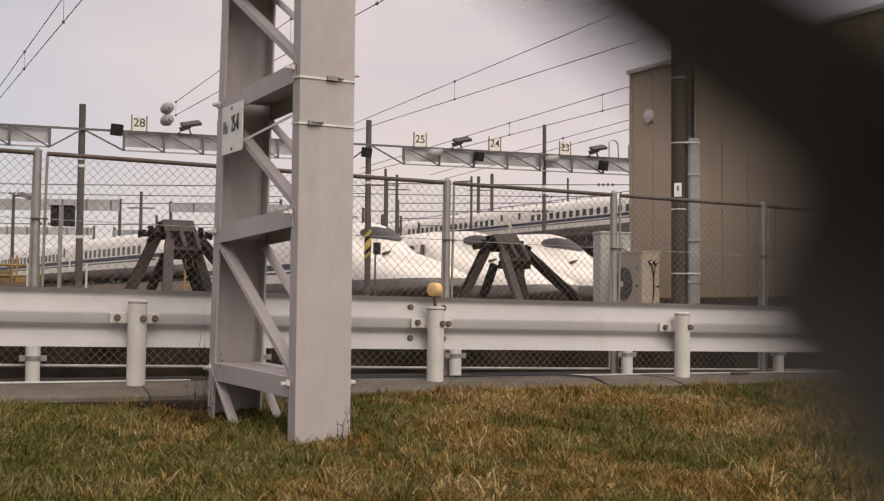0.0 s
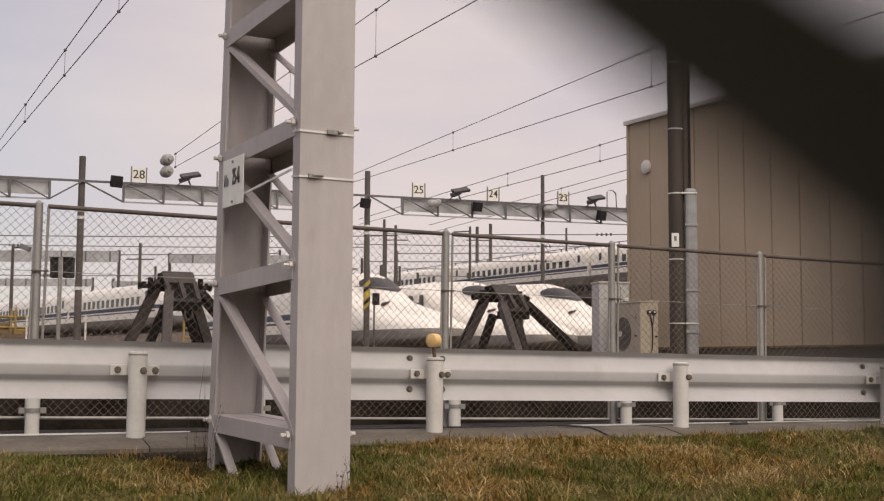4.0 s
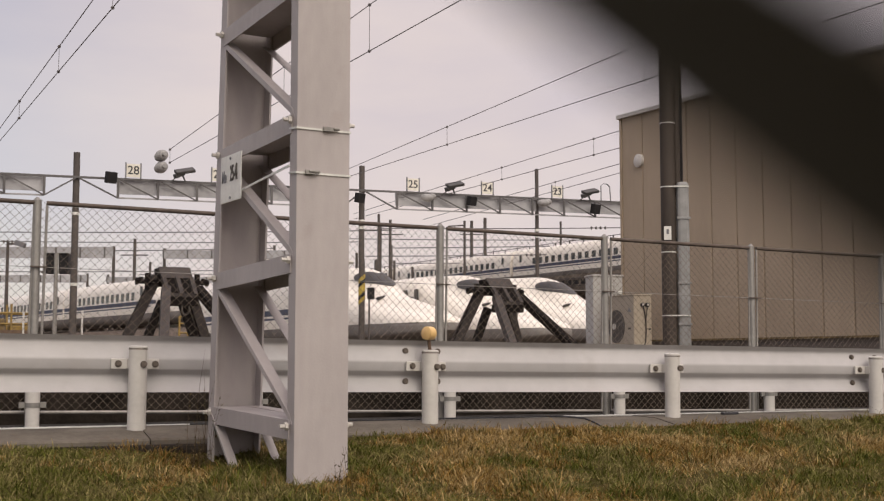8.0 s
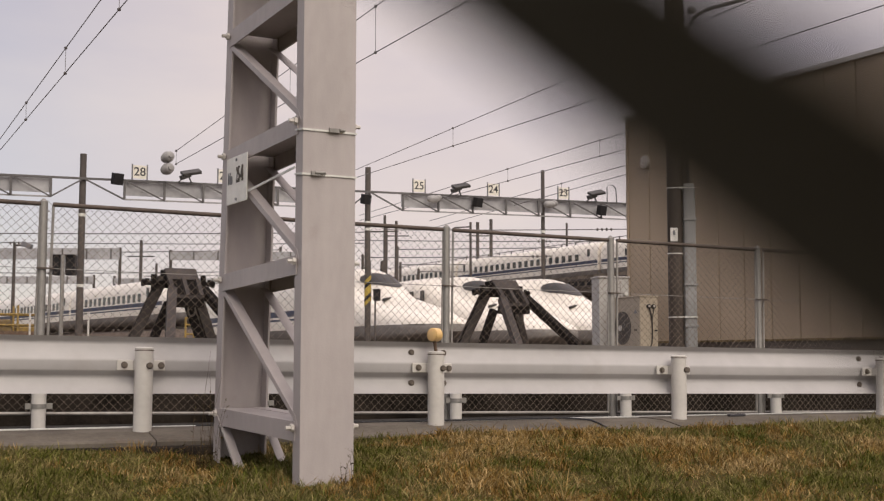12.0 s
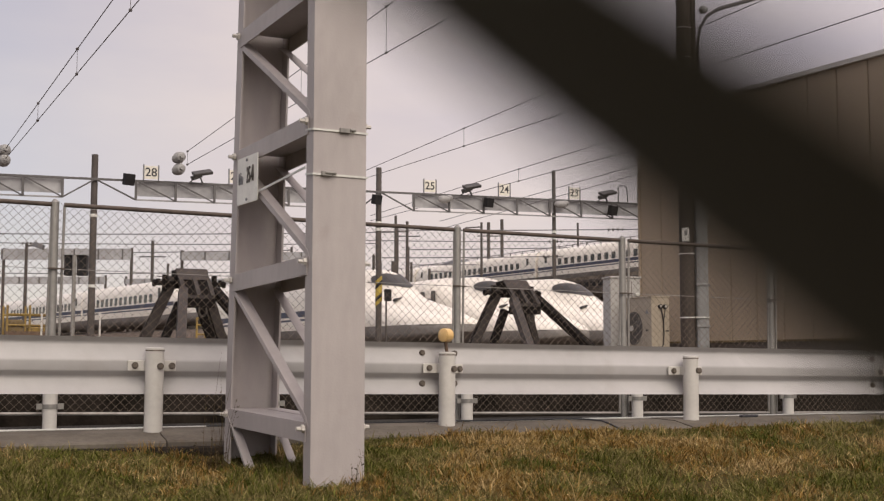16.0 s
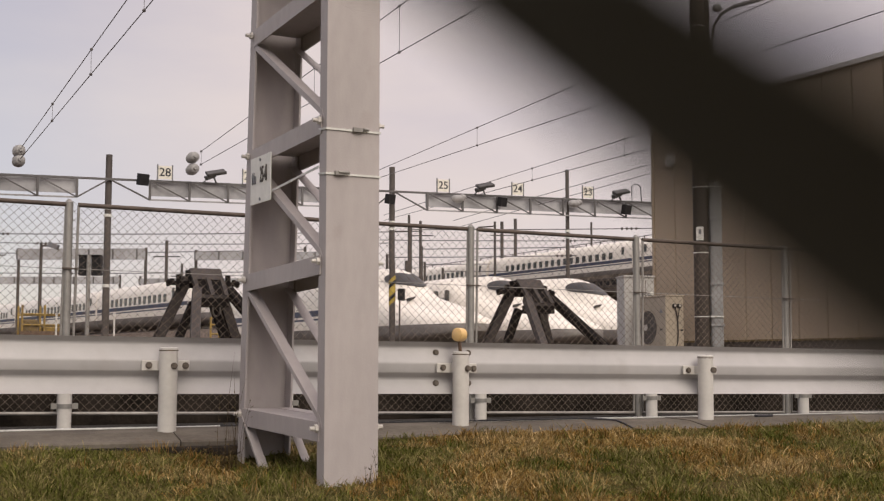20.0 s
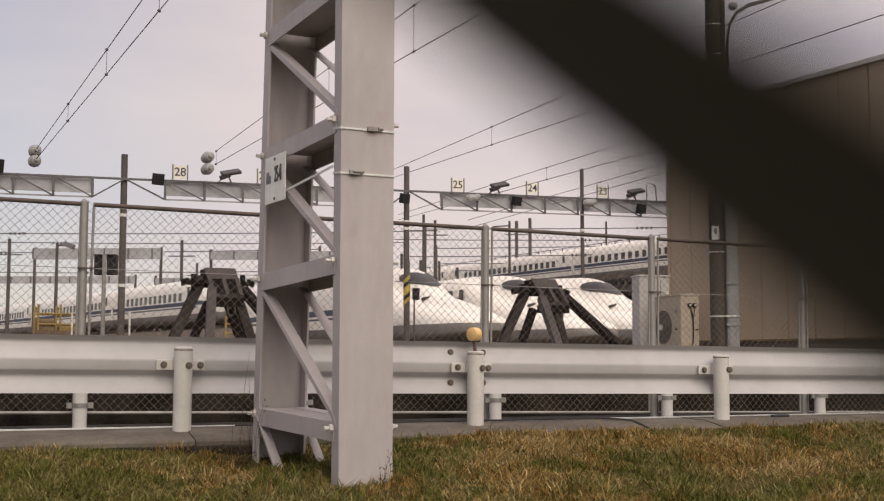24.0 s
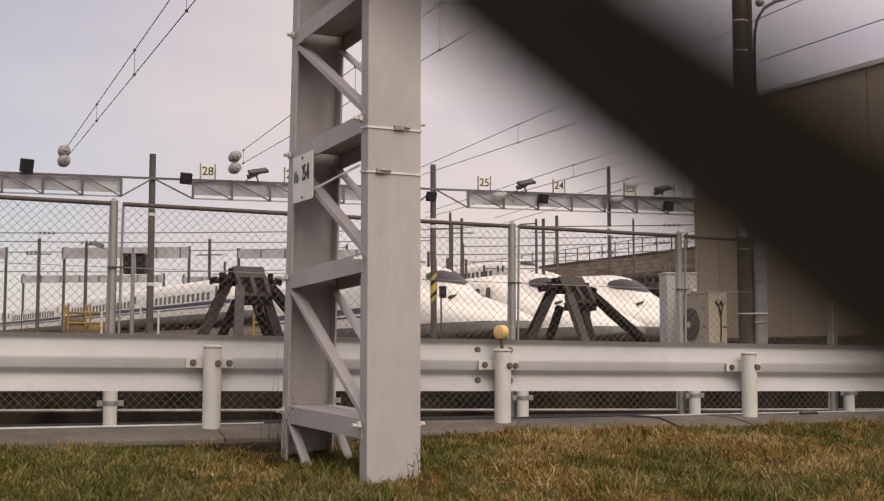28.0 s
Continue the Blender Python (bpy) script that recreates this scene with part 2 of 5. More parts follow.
        for i in range(v - 2):
            for j in range(u):
                k = (j + 1) % u
                fs.append((1 + i * u + j, 1 + (i + 1) * u + j, 1 + (i + 1) * u + k, 1 + i * u + k))
        e = 1 + (v - 2) * u
        fs += [(len(vs) - 1, e + (j + 1) % u, e + j) for j in range(u)]
        return self.add(vs, fs)


def mesh_of(name, shape, material, smooth=False):
    me = bpy.data.meshes.new(name)
    me.from_pydata(shape.v, [], shape.f)
    bm = bmesh.new()
    bm.from_mesh(me)
    bmesh.ops.recalc_face_normals(bm, faces=bm.faces)
    bm.to_mesh(me)
    bm.free()
    me.materials.append(M[material])
    if smooth:
        me.shade_smooth()
        me.set_sharp_from_angle(angle=radians(38))
    return me


def part(name, shape, material, parent=None, label="", smooth=False):
    """Links a shape as one mesh object under a thing or a part."""
    me = shape if isinstance(shape, bpy.types.Mesh) else mesh_of(name, shape, material, smooth)
    ob = new(name, me)
    if parent is not None:
        ob.parent = parent
    return tagged(ob, label)


def empty(name, m, label, category, group="", kind=""):
    ob = new(name)
    ob.empty_display_size = 0.2
    ob.matrix_basis = m
    return tagged(ob, label, category, group, kind)


def vec(angle):
    return Vector((math.cos(radians(angle)), math.sin(radians(angle)), 0))


def writing(name, text, size, material, parent, m):
    cu = bpy.data.curves.new(name, "FONT")
    cu.offset = size * 0.01
    cu.body, cu.size, cu.align_x, cu.align_y, cu.extrude = text, size, "CENTER", "CENTER", 0.004
    tmp = bpy.data.objects.new(name, cu)
    me = bpy.data.meshes.new_from_object(tmp)
    bpy.data.objects.remove(tmp)
    me.materials.clear()
    me.materials.append(M[material])
    ob = new(name, me)
    ob.parent = parent
    ob.matrix_basis = m
    return ob


# ---- plan ----
GUARD_O, GUARD_A = Vector((-0.082, 8.62, 0)), 24.3
GU, GN = vec(GUARD_A), vec(GUARD_A + 90)          # along the guardrail, and away from the viewer
FENCE_O, FENCE_A = Vector((-0.024, 12.82, 0)), 24.6
YARD_A = 28.0
YU, YV = vec(YARD_A), vec(YARD_A + 90)            # across the tracks, and along them away from the viewer
ROAD_Z, RAIL_Z = 0.045, 0.70
KERB_Z = 0.215


def at_guard(a, d, z=0.0):
    p = GUARD_O + a * GU + d * GN
    return Vector((p.x, p.y, z))


def ground_height(d, a=0.0):
    """Height of the ground by the distance beyond the guardrail; the turf stands higher along the kerb to the right, and is worn down at the mast."""
    pts = [(-60, -1.0), (-7.5, -0.95), (-5.2, -0.45), (-3.6, -0.10), (-2.4, -0.03), (-0.36, 0.148), (-0.2, 0.05), (0.3, 0.02), (4.5, 0.02), (4.72, 0.56), (400, 0.56), (3000, 0.3)]
    rise = 0.028 * float(np.interp(a, (-1.2, 0.0), (0, 1))) * float(np.interp(d, (-1.8, -0.5, -0.36, -0.2), (0, 1, 1, 0)))
    return float(np.interp(d, [p[0] for p in pts], [p[1] for p in pts])) + rise - 0.105 * math.exp(-((a + 1.72) / 0.42) ** 2 - ((d + 0.75) / 0.42) ** 2)


def build_ground():
    ds = [-60, -20, -10, -7.5, -6, -5.2, -4.4, -3.6, -3, -2.4, -1.8, -1.4, -1.0, -0.7, -0.5, -0.36, -0.2, 0.3, 2, 4.5, 4.72, 8, 15, 30, 60, 120, 400, 1200, 3000]
    xs = [-3000, -800, -200, -60, -25] + [i * 0.25 for i in range(-48, 49)] + [25, 60, 200, 800, 3000]
    s = Shape()
    vs = [at_guard(a, d, ground_height(d, a) + (0.02 * noise.noise((a, d, 0)) if -5 < d < -0.4 else 0)) for d in ds for a in xs]
    n = len(xs)
    fs = [(k * n + i, k * n + i + 1, (k + 1) * n + i + 1, (k + 1) * n + i) for k in range(len(ds) - 1) for i in range(n - 1)]
    s.add(vs, fs)
    tagged(part("ground", s, "soil"), "grassy bank of brown soil", "ground", kind="structure")
    s = Shape().add([at_guard(-60, 0.34, ROAD_Z), at_guard(60, 0.34, ROAD_Z), at_guard(60, 4.3, ROAD_Z), at_guard(-60, 4.3, ROAD_Z)], [(0, 1, 2, 3)])
    tagged(part("road", s, "asphalt"), "narrow dark asphalt lane behind the guardrail", "road", kind="structure")
    s = Shape().add([at_guard(-300, 4.8, 0.575), at_guard(300, 4.8, 0.575), at_guard(300, 320, 0.575), at_guard(-300, 320, 0.575)], [(0, 1, 2, 3)])
    tagged(part("yard_ground", s, "ballast"), "brown stone ballast of the train yard", "ground", kind="structure")
    # wall in the same near-black as the soil strip
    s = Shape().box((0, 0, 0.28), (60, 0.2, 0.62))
    w = tagged(part("retaining_wall", s, "dark_soil"), "low near-black retaining wall under the yard", "wall", kind="structure")
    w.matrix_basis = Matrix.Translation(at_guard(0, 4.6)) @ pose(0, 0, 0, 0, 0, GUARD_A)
    # concrete apron in slabs
    kerb = empty("kerb", Matrix.Translation(at_guard(0, 0)) @ pose(0, 0, 0, 0, 0, GUARD_A), "weathered grey concrete apron under the guardrail", "kerb", kind="structure")
    part("edge_strip", Shape().bevel_box((0, 0.318, 0.150), (60, 0.035, 0.160), 0.006), "band_white", kerb, "thin pale edging strip")
    blk = mesh_of("kerb_slab", Shape().sweep([(-0.947, 0, 0), (0.947, 0, 0)], [Vector((0, d, z)) for d, z in ((0.298, -0.05), (0.298, 0.214), (0.29, 0.222), (-0.03, 0.216), (-0.285, 0.176), (-0.298, 0.165), (-0.298, -0.05))]), "concrete")
    for i in range(-8, 9):
        o = part("kerb_slab", blk, "concrete", kerb)
        o.matrix_basis = pose(0.88 + 1.9 * i, 0.0, random.uniform(-0.004, 0.004), random.uniform(-0.15, 0.15), random.uniform(-0.1, 0.1), random.uniform(-0.15, 0.15))
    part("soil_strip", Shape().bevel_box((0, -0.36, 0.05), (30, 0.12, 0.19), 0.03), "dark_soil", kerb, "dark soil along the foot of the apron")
    rag = empty("rubber_strip", Matrix.Translation(at_guard(2.62, 0.12, 0.222)) @ pose(0, 0, 0, 0, 0, GUARD_A + 8), "short black rubber strip lying on the concrete", "strip")
    part("strip", Shape().bevel_box((0, 0, 0.008), (0.17, 0.035, 0.018), 0.005), "ink", rag)
    cable = empty("cable", Matrix.Translation(at_guard(0, 0, 0)) @ pose(0, 0, 0, 0, 0, GUARD_A), "thin black cable lying on the concrete apron", "cable")
    pts = [(-1.6, 0.265, 0.23), (-0.7, 0.275, 0.23), (0.1, 0.262, 0.23), (0.8, 0.272, 0.23), (1.05, 0.268, 0.23), (1.15, 0.235, 0.23), (1.21, 0.15, 0.228), (1.23, 0.0, 0.225), (1.22, -0.15, 0.204), (1.20, -0.29, 0.182), (1.18, -0.42, 0.16)]
    prof = [(math.cos(w), math.sin(w)) for w in (0, 1.05, 2.09, 3.14, 4.19, 5.24)]
    part("sheath", Shape().sweep([Vector(p) for p in pts], [Vector((0.007 * c, 0.006 * c, 0.007 * d)) for c, d in prof]), "ink", cable, smooth=True)


def build_guardrail():
    root = empty("guardrail", Matrix.Translation(at_guard(0, 0)) @ pose(0, 0, 0, 0, 0.6, GUARD_A), "white painted steel guardrail seen from behind, on round posts", "guardrail")
    zc = 0.604
    prof = [(0.178, 0.096), (0.172, 0.103), (0.152, 0.131), (0.146, 0.136), (0.138, 0.138), (0.130, 0.136), (0.124, 0.132), (0.046, 0.088), (0.038, 0.084), (0.030, 0.082), (0.024, 0.082), (-0.028, 0.088), (-0.034, 0.090), (-0.039, 0.095),
            (-0.060, 0.128), (-0.065, 0.134), (-0.073, 0.137), (-0.082, 0.136), (-0.088, 0.133), (-0.160, 0.082), (-0.167, 0.076), (-0.178, 0.058)]
    ring = [Vector((0, o, zc + h)) for h, o in prof] + [Vector((0, o + 0.005, zc + h)) for h, o in prof[::-1]]
    for k, a in enumerate((-12, -8, -4, 0, 4, 8)):
        off = Vector((0, 0.0015 * (k % 2), 0))
        s = Shape().sweep([Vector((a, 0, 0)) + off, Vector((a + 4, 0, 0)) + off], ring, caps=False)
        part("beam", s, "white_rail", root, smooth=True)
    bolt = mesh_of("bolt", Shape().tube((0, 0.004, 0), (0, -0.016, 0), 0.016, 6).tube((0, 0.004, 0), (0, -0.006, 0), 0.022, 10), "bolt_steel")
    post_me = mesh_of("post", Shape().tube((0, 0, 0.10), (0, 0, 0.700), 0.0572, 24), "white_post", True)
    cap_me = mesh_of("cap", Shape().tube((0, 0, 0.700), (0, 0, 0.712), 0.0595, 24).tube((0, 0, 0.712), (0, 0, 0.718), 0.0595, 24, 0.045), "white_post", True)
    gap_me = mesh_of("cap_gap", Shape().tube((0, 0, 0.694), (0, 0, 0.7005), 0.0583, 24), "rust", True)
    plug_me = mesh_of("cap_dirt", Shape().tube((0, 0, 0.7165), (0, 0, 0.7185), 0.040, 16), "rust")
    br_me = mesh_of("bracket", Shape().bevel_box((0, 0.064, zc), (0.30, 0.014, 0.066), 0.004).bevel_box((0, 0.035, zc), (0.10, 0.05, 0.066), 0.004), "white_post")
    for i in range(-5, 6):
        a = 2.0 * i
        p = part("post", post_me, "white_post", root)
        p.matrix_basis = pose(a, random.uniform(-.004, .004), 0, random.uniform(-.4, .4), random.uniform(-.4, .4), random.uniform(0, 90))
        part("cap", cap_me, "white_post", p)
        part("cap_dirt", plug_me, "rust", p)
        part("cap_gap", gap_me, "rust", p)
        b = part("bracket", br_me, "white_post", root)
        b.matrix_basis = pose(a - 0.01, 0, 0)
        for x, y in ((-0.115, 0.056), (0.115, 0.056), (0.022, -0.054)):
            o = part("bolt", bolt, "bolt_steel", root)
            o.matrix_basis = pose(a + x, y, zc + random.uniform(-.003, .003), 0, random.uniform(0, 60), 0)
        if i % 2 == 0:
            for x, z in ((-0.145, 0.105), (-0.145, -0.105), (0.10, 0.105), (0.10, -0.105)):
                o = part("bolt", bolt, "bolt_steel", root)
                o.matrix_basis = pose(a + x, 0.118 if z > 0 else 0.112, zc + z, 0, random.uniform(0, 60), 0)
    # round amber reflector on the middle post
    r = part("reflector", Shape().tube((-0.048, -0.020, 0.832), (0.004, 0.002, 0.832), 0.047, 22).tube((-0.054, -0.022, 0.832), (-0.048, -0.020, 0.832), 0.038, 22, 0.047), "amber", root, "round amber reflector", True)
    part("back_plate", Shape().tube((0.006, 0.002, 0.835), (0.026, 0.010, 0.835), 0.046, 18, 0.030), "rust", r, "rusty back of the reflector", True)
    part("stem", Shape().tube((-0.01, 0.0, 0.715), (-0.022, -0.006, 0.79), 0.013, 8), "rust", r)


def build_fence():
    root = empty("chain_link_fence", Matrix.Translation(FENCE_O) @ pose(0, 0, 0, 0, 0.85, FENCE_A), "weathered chain-link fence with steel pipe posts and a rusty top rail", "fence")
    h = 2.005
    post_me = mesh_of("post", Shape().tube((0, 0, 0.02), (0, 0, h + 0.02), 0.038, 14).tube((0, 0, h + 0.02), (0, 0, h + 0.05), 0.040, 14, 0.012), "galv", True)
    side_me = mesh_of("side_pipe", Shape().tube((0, 0, 0.12), (0, 0, h - 0.01), 0.0125, 8), "fence_pipe", True)
    rail_me = mesh_of("top_rail", Shape().tube((0.05, 0, h), (1.95, 0, h), 0.0215, 10), "fence_rail", True)
    low_me = mesh_of("bottom_rail", Shape().tube((0.05, 0, 0.12), (1.95, 0, 0.12), 0.015, 8), "fence_pipe", True)
    ten_me = mesh_of("tension_wire", Shape().tube((0.0, -0.012, 1.42), (2.0, -0.012, 1.42), 0.0032, 5), "fence_pipe")
    clip_me = mesh_of("clip", Shape().box((0, 0, 0), (0.15, 0.03, 0.014)), "fence_rail")
    z0, z1, pitch, r = 0.12, h, 0.080, 0.0021
    mesh = Shape()
    for sgn in (1, -1):
        n = int((2.0 + (z1 - z0)) / pitch) + 2
        for k in range(n):
            c = k * pitch
            if sgn == 1:      # rising: x - (z - z0) = c - height
                x0 = c - (z1 - z0)
                pts = [(x0 + t, z0 + t) for t in (max(0, -x0), min(z1 - z0, 2.0 - x0))]
            else:
                pts = [(c - t, z0 + t) for t in (max(0, c - 2.0), min(z1 - z0, c))]
            (xa, za), (xb, zb) = pts
            if abs(xb - xa) < 0.02:
                continue
            mesh.tube((xa, 0.002 * sgn, za), (xb, 0.002 * sgn, zb), r, 4, caps=False)
    mesh_me = mesh_of("wire_netting", mesh, "wire_mesh")
    for i in range(-4, 5):
        p = part("post", post_me, "galv", root)
        p.matrix_basis = pose(2 * i, 0, 0, random.uniform(-.3, .3), -0.85 + random.uniform(-.15, .15))
        c = part("clip", clip_me, "fence_rail", root)
        c.matrix_basis = pose(2 * i, -0.04, 1.42)
        if i < 4:
            for ob, n, dx in ((side_me, "side_pipe", 0.055), (side_me, "side_pipe", 1.945), (rail_me, "top_rail", 0), (low_me, "bottom_rail", 0), (ten_me, "tension_wire", 0)):
                o = part(n, ob, "galv", root)
                o.matrix_basis = pose(2 * i + dx, 0, 0)
            o = part("wire_netting", mesh_me, "wire_mesh", root, "rusty diamond wire netting")
            o.matrix_basis = pose(2 * i, 0, 0)
            tagged(o, kind="stuff")


def build_bollards():
    """Low white posts at the foot of the fence."""
    base = None
    for i in range(-4, 5):
        m = Matrix.Translation(FENCE_O + vec(FENCE_A) * (2.03 * i + 0.05) + vec(FENCE_A - 90) * 0.14 + Vector((0, 0, ROAD_Z))) @ pose(0, 0, 0, 0, 0, FENCE_A)
        if base is None:
            base = empty("low_post", m, "low white steel post with a grey band at the fence foot", "post", "low posts along the fence")
            part("pipe", Shape().tube((0, 0, 0), (0, 0, 0.62), 0.062, 18).tube((0, 0, 0.62), (0, 0, 0.635), 0.062, 18, 0.03), "white_post", base, smooth=True)
            part("band", Shape().tube((0, 0, 0.185), (0, 0, 0.225), 0.068, 18).box((0.085, 0, 0.205), (0.06, 0.02, 0.05)).box((-0.085, 0, 0.205), (0.06, 0.02, 0.05)), "galv", base, "grey steel clamp", True)
        else:
            copy_thing(base, m)


def build_tower():
    """Lattice mast: two channel legs with angle bracing."""
    A = 30.0
    root = empty("lattice_mast", Matrix.Translation((-0.751, 6.36, 0)) @ pose(0, 0, 0, 0, 0, A), "grey painted steel lattice mast standing in the grass", "mast")
    # local x along the webs, y towards the farther leg
    H, D, W, F, T = 9.0, 1.307, 0.301, 0.092, 0.012
    lean = Vector((0.0, -0.052, 1.0))
    prof_near = [(0, 0), (W, 0), (W, F), (W - T, F), (W - T, T), (T, T), (T, F), (0, F)]
    prof_far = [(0, 0), (W, 0), (W, -F), (W - T, -F), (W - T, -T), (T, -T), (T, -F), (0, -F)]
    part("leg", Shape().sweep([(0, 0, -0.15), (0, 0, H)], [Vector((x, y, 0)) for x, y in prof_near]), "grey_paint", root)
    far0 = Vector((0, D, 0))
    part("leg", Shape().sweep([far0 - lean * 0.15, far0 + lean * H], [Vector((x, y, 0)) for x, y in prof_far]), "grey_paint", root)
    near = lambda z, x: Vector((x, F - 0.03, z))
    far = lambda z, x: far0 + lean * z + Vector((x, -F + 0.03, 0))
    levels = [(0.345, 0.375), (1.20, 1.165), (1.935, 1.90), (2.67, 2.625)] + [(2.67 + 0.72 * k, 2.625 + 0.71 * k) for k in range(1, 9)]
    bolt_me = mesh_of("bolt", Shape().tube((0, 0, 0), (-0.045, 0, 0), 0.011, 6).tube((-0.002, 0, 0), (-0.018, 0, 0), 0.021, 6), "trim_metal")
    for k, (zn, zf) in enumerate(levels):
        for x, sx in ((-0.006, -1), (W + 0.006, 1)):
            a, b = near(zn, x), far(zf, x)
            part("strut", Shape().angle(a, b, 0.10, 0.009, (-sx, 0, 0), (0, 0, -1)), "grey_paint", root)
            for q in (a, b):
                o = part("bolt", bolt_me, "trim_metal", root)
                o.matrix_basis = pose(q.x + sx * 0.004, q.y, q.z - 0.032, random.uniform(0, 60), 0, 0 if sx < 0 else 180)
        part("tie_plate", Shape().bar((W / 2, F, zn - 0.006), far(zf - 0.006, W / 2) + Vector((0, 0.0, 0)), W - 0.012, 0.007, (1, 0, 0)), "grey_paint", root)
        if k + 1 < len(levels):
            for x, sx in ((-0.002, -1), (W + 0.002, 1)):
                a, b = far(levels[k + 1][1] - 0.07, x), near(zn + 0.03, x)
                part("diagonal", Shape().angle(a, b, 0.062, 0.008, (-sx, 0, 0), (0, -0.5, -0.86)), "grey_paint", root)
    for x, sx in ((-0.002, -1), (W + 0.002, 1)):
        part("diagonal", Shape().angle(far(0.37, x + sx * 0.008) + Vector((0, 0.03, 0)), Vector((x + sx * 0.008, 0.72, -0.10)), 0.052, 0.008, (-sx, 0, 0), (0, -0.5, -0.86)), "grey_paint", root)
    # steel bands round the near leg
    for z in (1.618, 1.852):
        b = part("band", Shape().bar((-0.006, -0.004, z), (W + 0.006, -0.004, z), 0.006, 0.010, (0, 1, 0)).bar((-0.004, 0, z), (-0.004, F, z + 0.01), 0.006, 0.010, (1, 0, 0)), "band_white", root, "thin pale steel band")
        part("buckle", Shape().box((0.07 if z < 1.8 else 0.17, -0.014, z + 0.004), (0.055, 0.016, 0.022)).tube((0.06 if z < 1.8 else 0.2, -0.02, z + 0.008), (0.12 if z < 1.8 else 0.23, -0.02, z + 0.008), 0.008, 8), "galv", b)
    part("band", Shape().bar((-0.004, F, 1.665), (-0.02, 0.92, 1.60), 0.006, 0.012, (1, 0, 0)), "band_white", root)
    # number plate between the legs
    sign = part("plate", Shape().bevel_box((0, 0, 0), (0.33, 0.006, 0.275), 0.002), "sign_white", root, "white enamel plate with black hand-painted figures")
    sign.matrix_basis = pose(-0.024, 0.90, 1.70, 0, 0, -90)
    slim = Matrix.Diagonal((0.52, 1.0, 1.0, 1.0))
    writing("figures", "25-4", 0.13, "fan_grey", sign, pose(0.052, -0.0045, 0.022, 90, 0, -3) @ slim)
    writing("figures", "No", 0.10, "lamp_grey", sign, pose(-0.098, -0.0045, 0.012, 90, 0, 0) @ slim)
    part("screw", Shape().tube((0.0, -0.003, 0.115), (0.0, -0.009, 0.115), 0.009, 8), "lamp_grey", sign)
    part("screw", Shape().tube((0.0, -0.003, -0.115), (0.0, -0.009, -0.115), 0.009, 8), "lamp_grey", sign)


def build_building():
    corner = Vector((3.27, 22.33, 0))
    ang = math.degrees(math.atan2(-0.524, 0.287))
    root = empty("building", Matrix.Translation(corner) @ pose(0, 0, 0, 0, 0, ang), "flat-roofed shed clad in brown vertical metal panels", "building", kind="")
    # local x runs along the visible wall towards the viewer, y into the building
    n, w = 11, 0.598
    base, top = 0.98, lambda x: 5.01 - 0.006 * x
    part("wall", Shape().add([(0.02, 0.03, 0.4), (n * w, 0.03, 0.4), (n * w, 0.03, top(n * w) - 0.02), (0.02, 0.03, 5.0), (0.02, 8, 0.4), (n * w, 8, 0.4), (n * w, 8, top(n * w) - 0.02), (0.02, 8, 5.0)],
         [(0, 1, 2, 3), (4, 7, 6, 5), (0, 4, 5, 1), (1, 5, 6, 2), (2, 6, 7, 3), (3, 7, 4, 0)]), "seam", root)
    for i in range(n):
        x0, x1 = i * w + 0.006, (i + 1) * w - 0.006
        s = Shape()
        vs = [(x0, 0.028, base), (x1, 0.028, base), (x1, 0.028, top(x1)), (x0, 0.028, top(x0)), (x0 + 0.012, 0, base), (x1 - 0.012, 0, base), (x1 - 0.012, 0, top(x1)), (x0 + 0.012, 0, top(x0))]
        s.add(vs, [(4, 5, 6, 7), (0, 4, 7, 3), (1, 2, 6, 5), (0, 1, 5, 4), (3, 7, 6, 2)])
        part("panel", s, "cladding", root)
    part("corner_trim", Shape().box((-0.02, 0.06, (base + 5.02) / 2), (0.05, 0.16, 5.02 - base)), "cladding", root)
    L = n * w
    part("roof_edge", Shape().add([(-0.08, -0.06, 5.0), (L, -0.06, top(L) - 0.02), (L, -0.06, top(L) + 0.05), (-0.08, -0.06, 5.07), (-0.08, 0.12, 5.0), (L, 0.12, top(L) - 0.02), (L, 0.12, top(L) + 0.05), (-0.08, 0.12, 5.07)],
         [(0, 1, 2, 3), (4, 7, 6, 5), (0, 4, 5, 1), (3, 2, 6, 7), (0, 3, 7, 4), (1, 5, 6, 2)]), "trim_metal", root, "pale metal roof edging")
    part("roof", Shape().add([(-0.05, 0.12, 5.06), (L, 0.12, top(L) + 0.05), (L, 8, top(L) + 0.05), (-0.05, 8, 5.06)], [(0, 1, 2, 3)]), "trim_metal", root)
    part("plinth", Shape().box((L / 2, 0.10, 0.70), (L, 0.1, 0.5)), "old_concrete", root, "dark concrete plinth")
    part("sill_trim", Shape().box((L / 2, -0.01, base - 0.015), (L, 0.05, 0.03)), "ochre", root)
    part("vent_cap", Shape().tube((0.52, -0.045, 4.16), (0.52, 0.02, 4.16), 0.120, 24).tube((0.52, -0.055, 4.16), (0.52, -0.045, 4.16), 0.105, 24, 0.120), "trim_metal", root, "round pale vent cap", True)


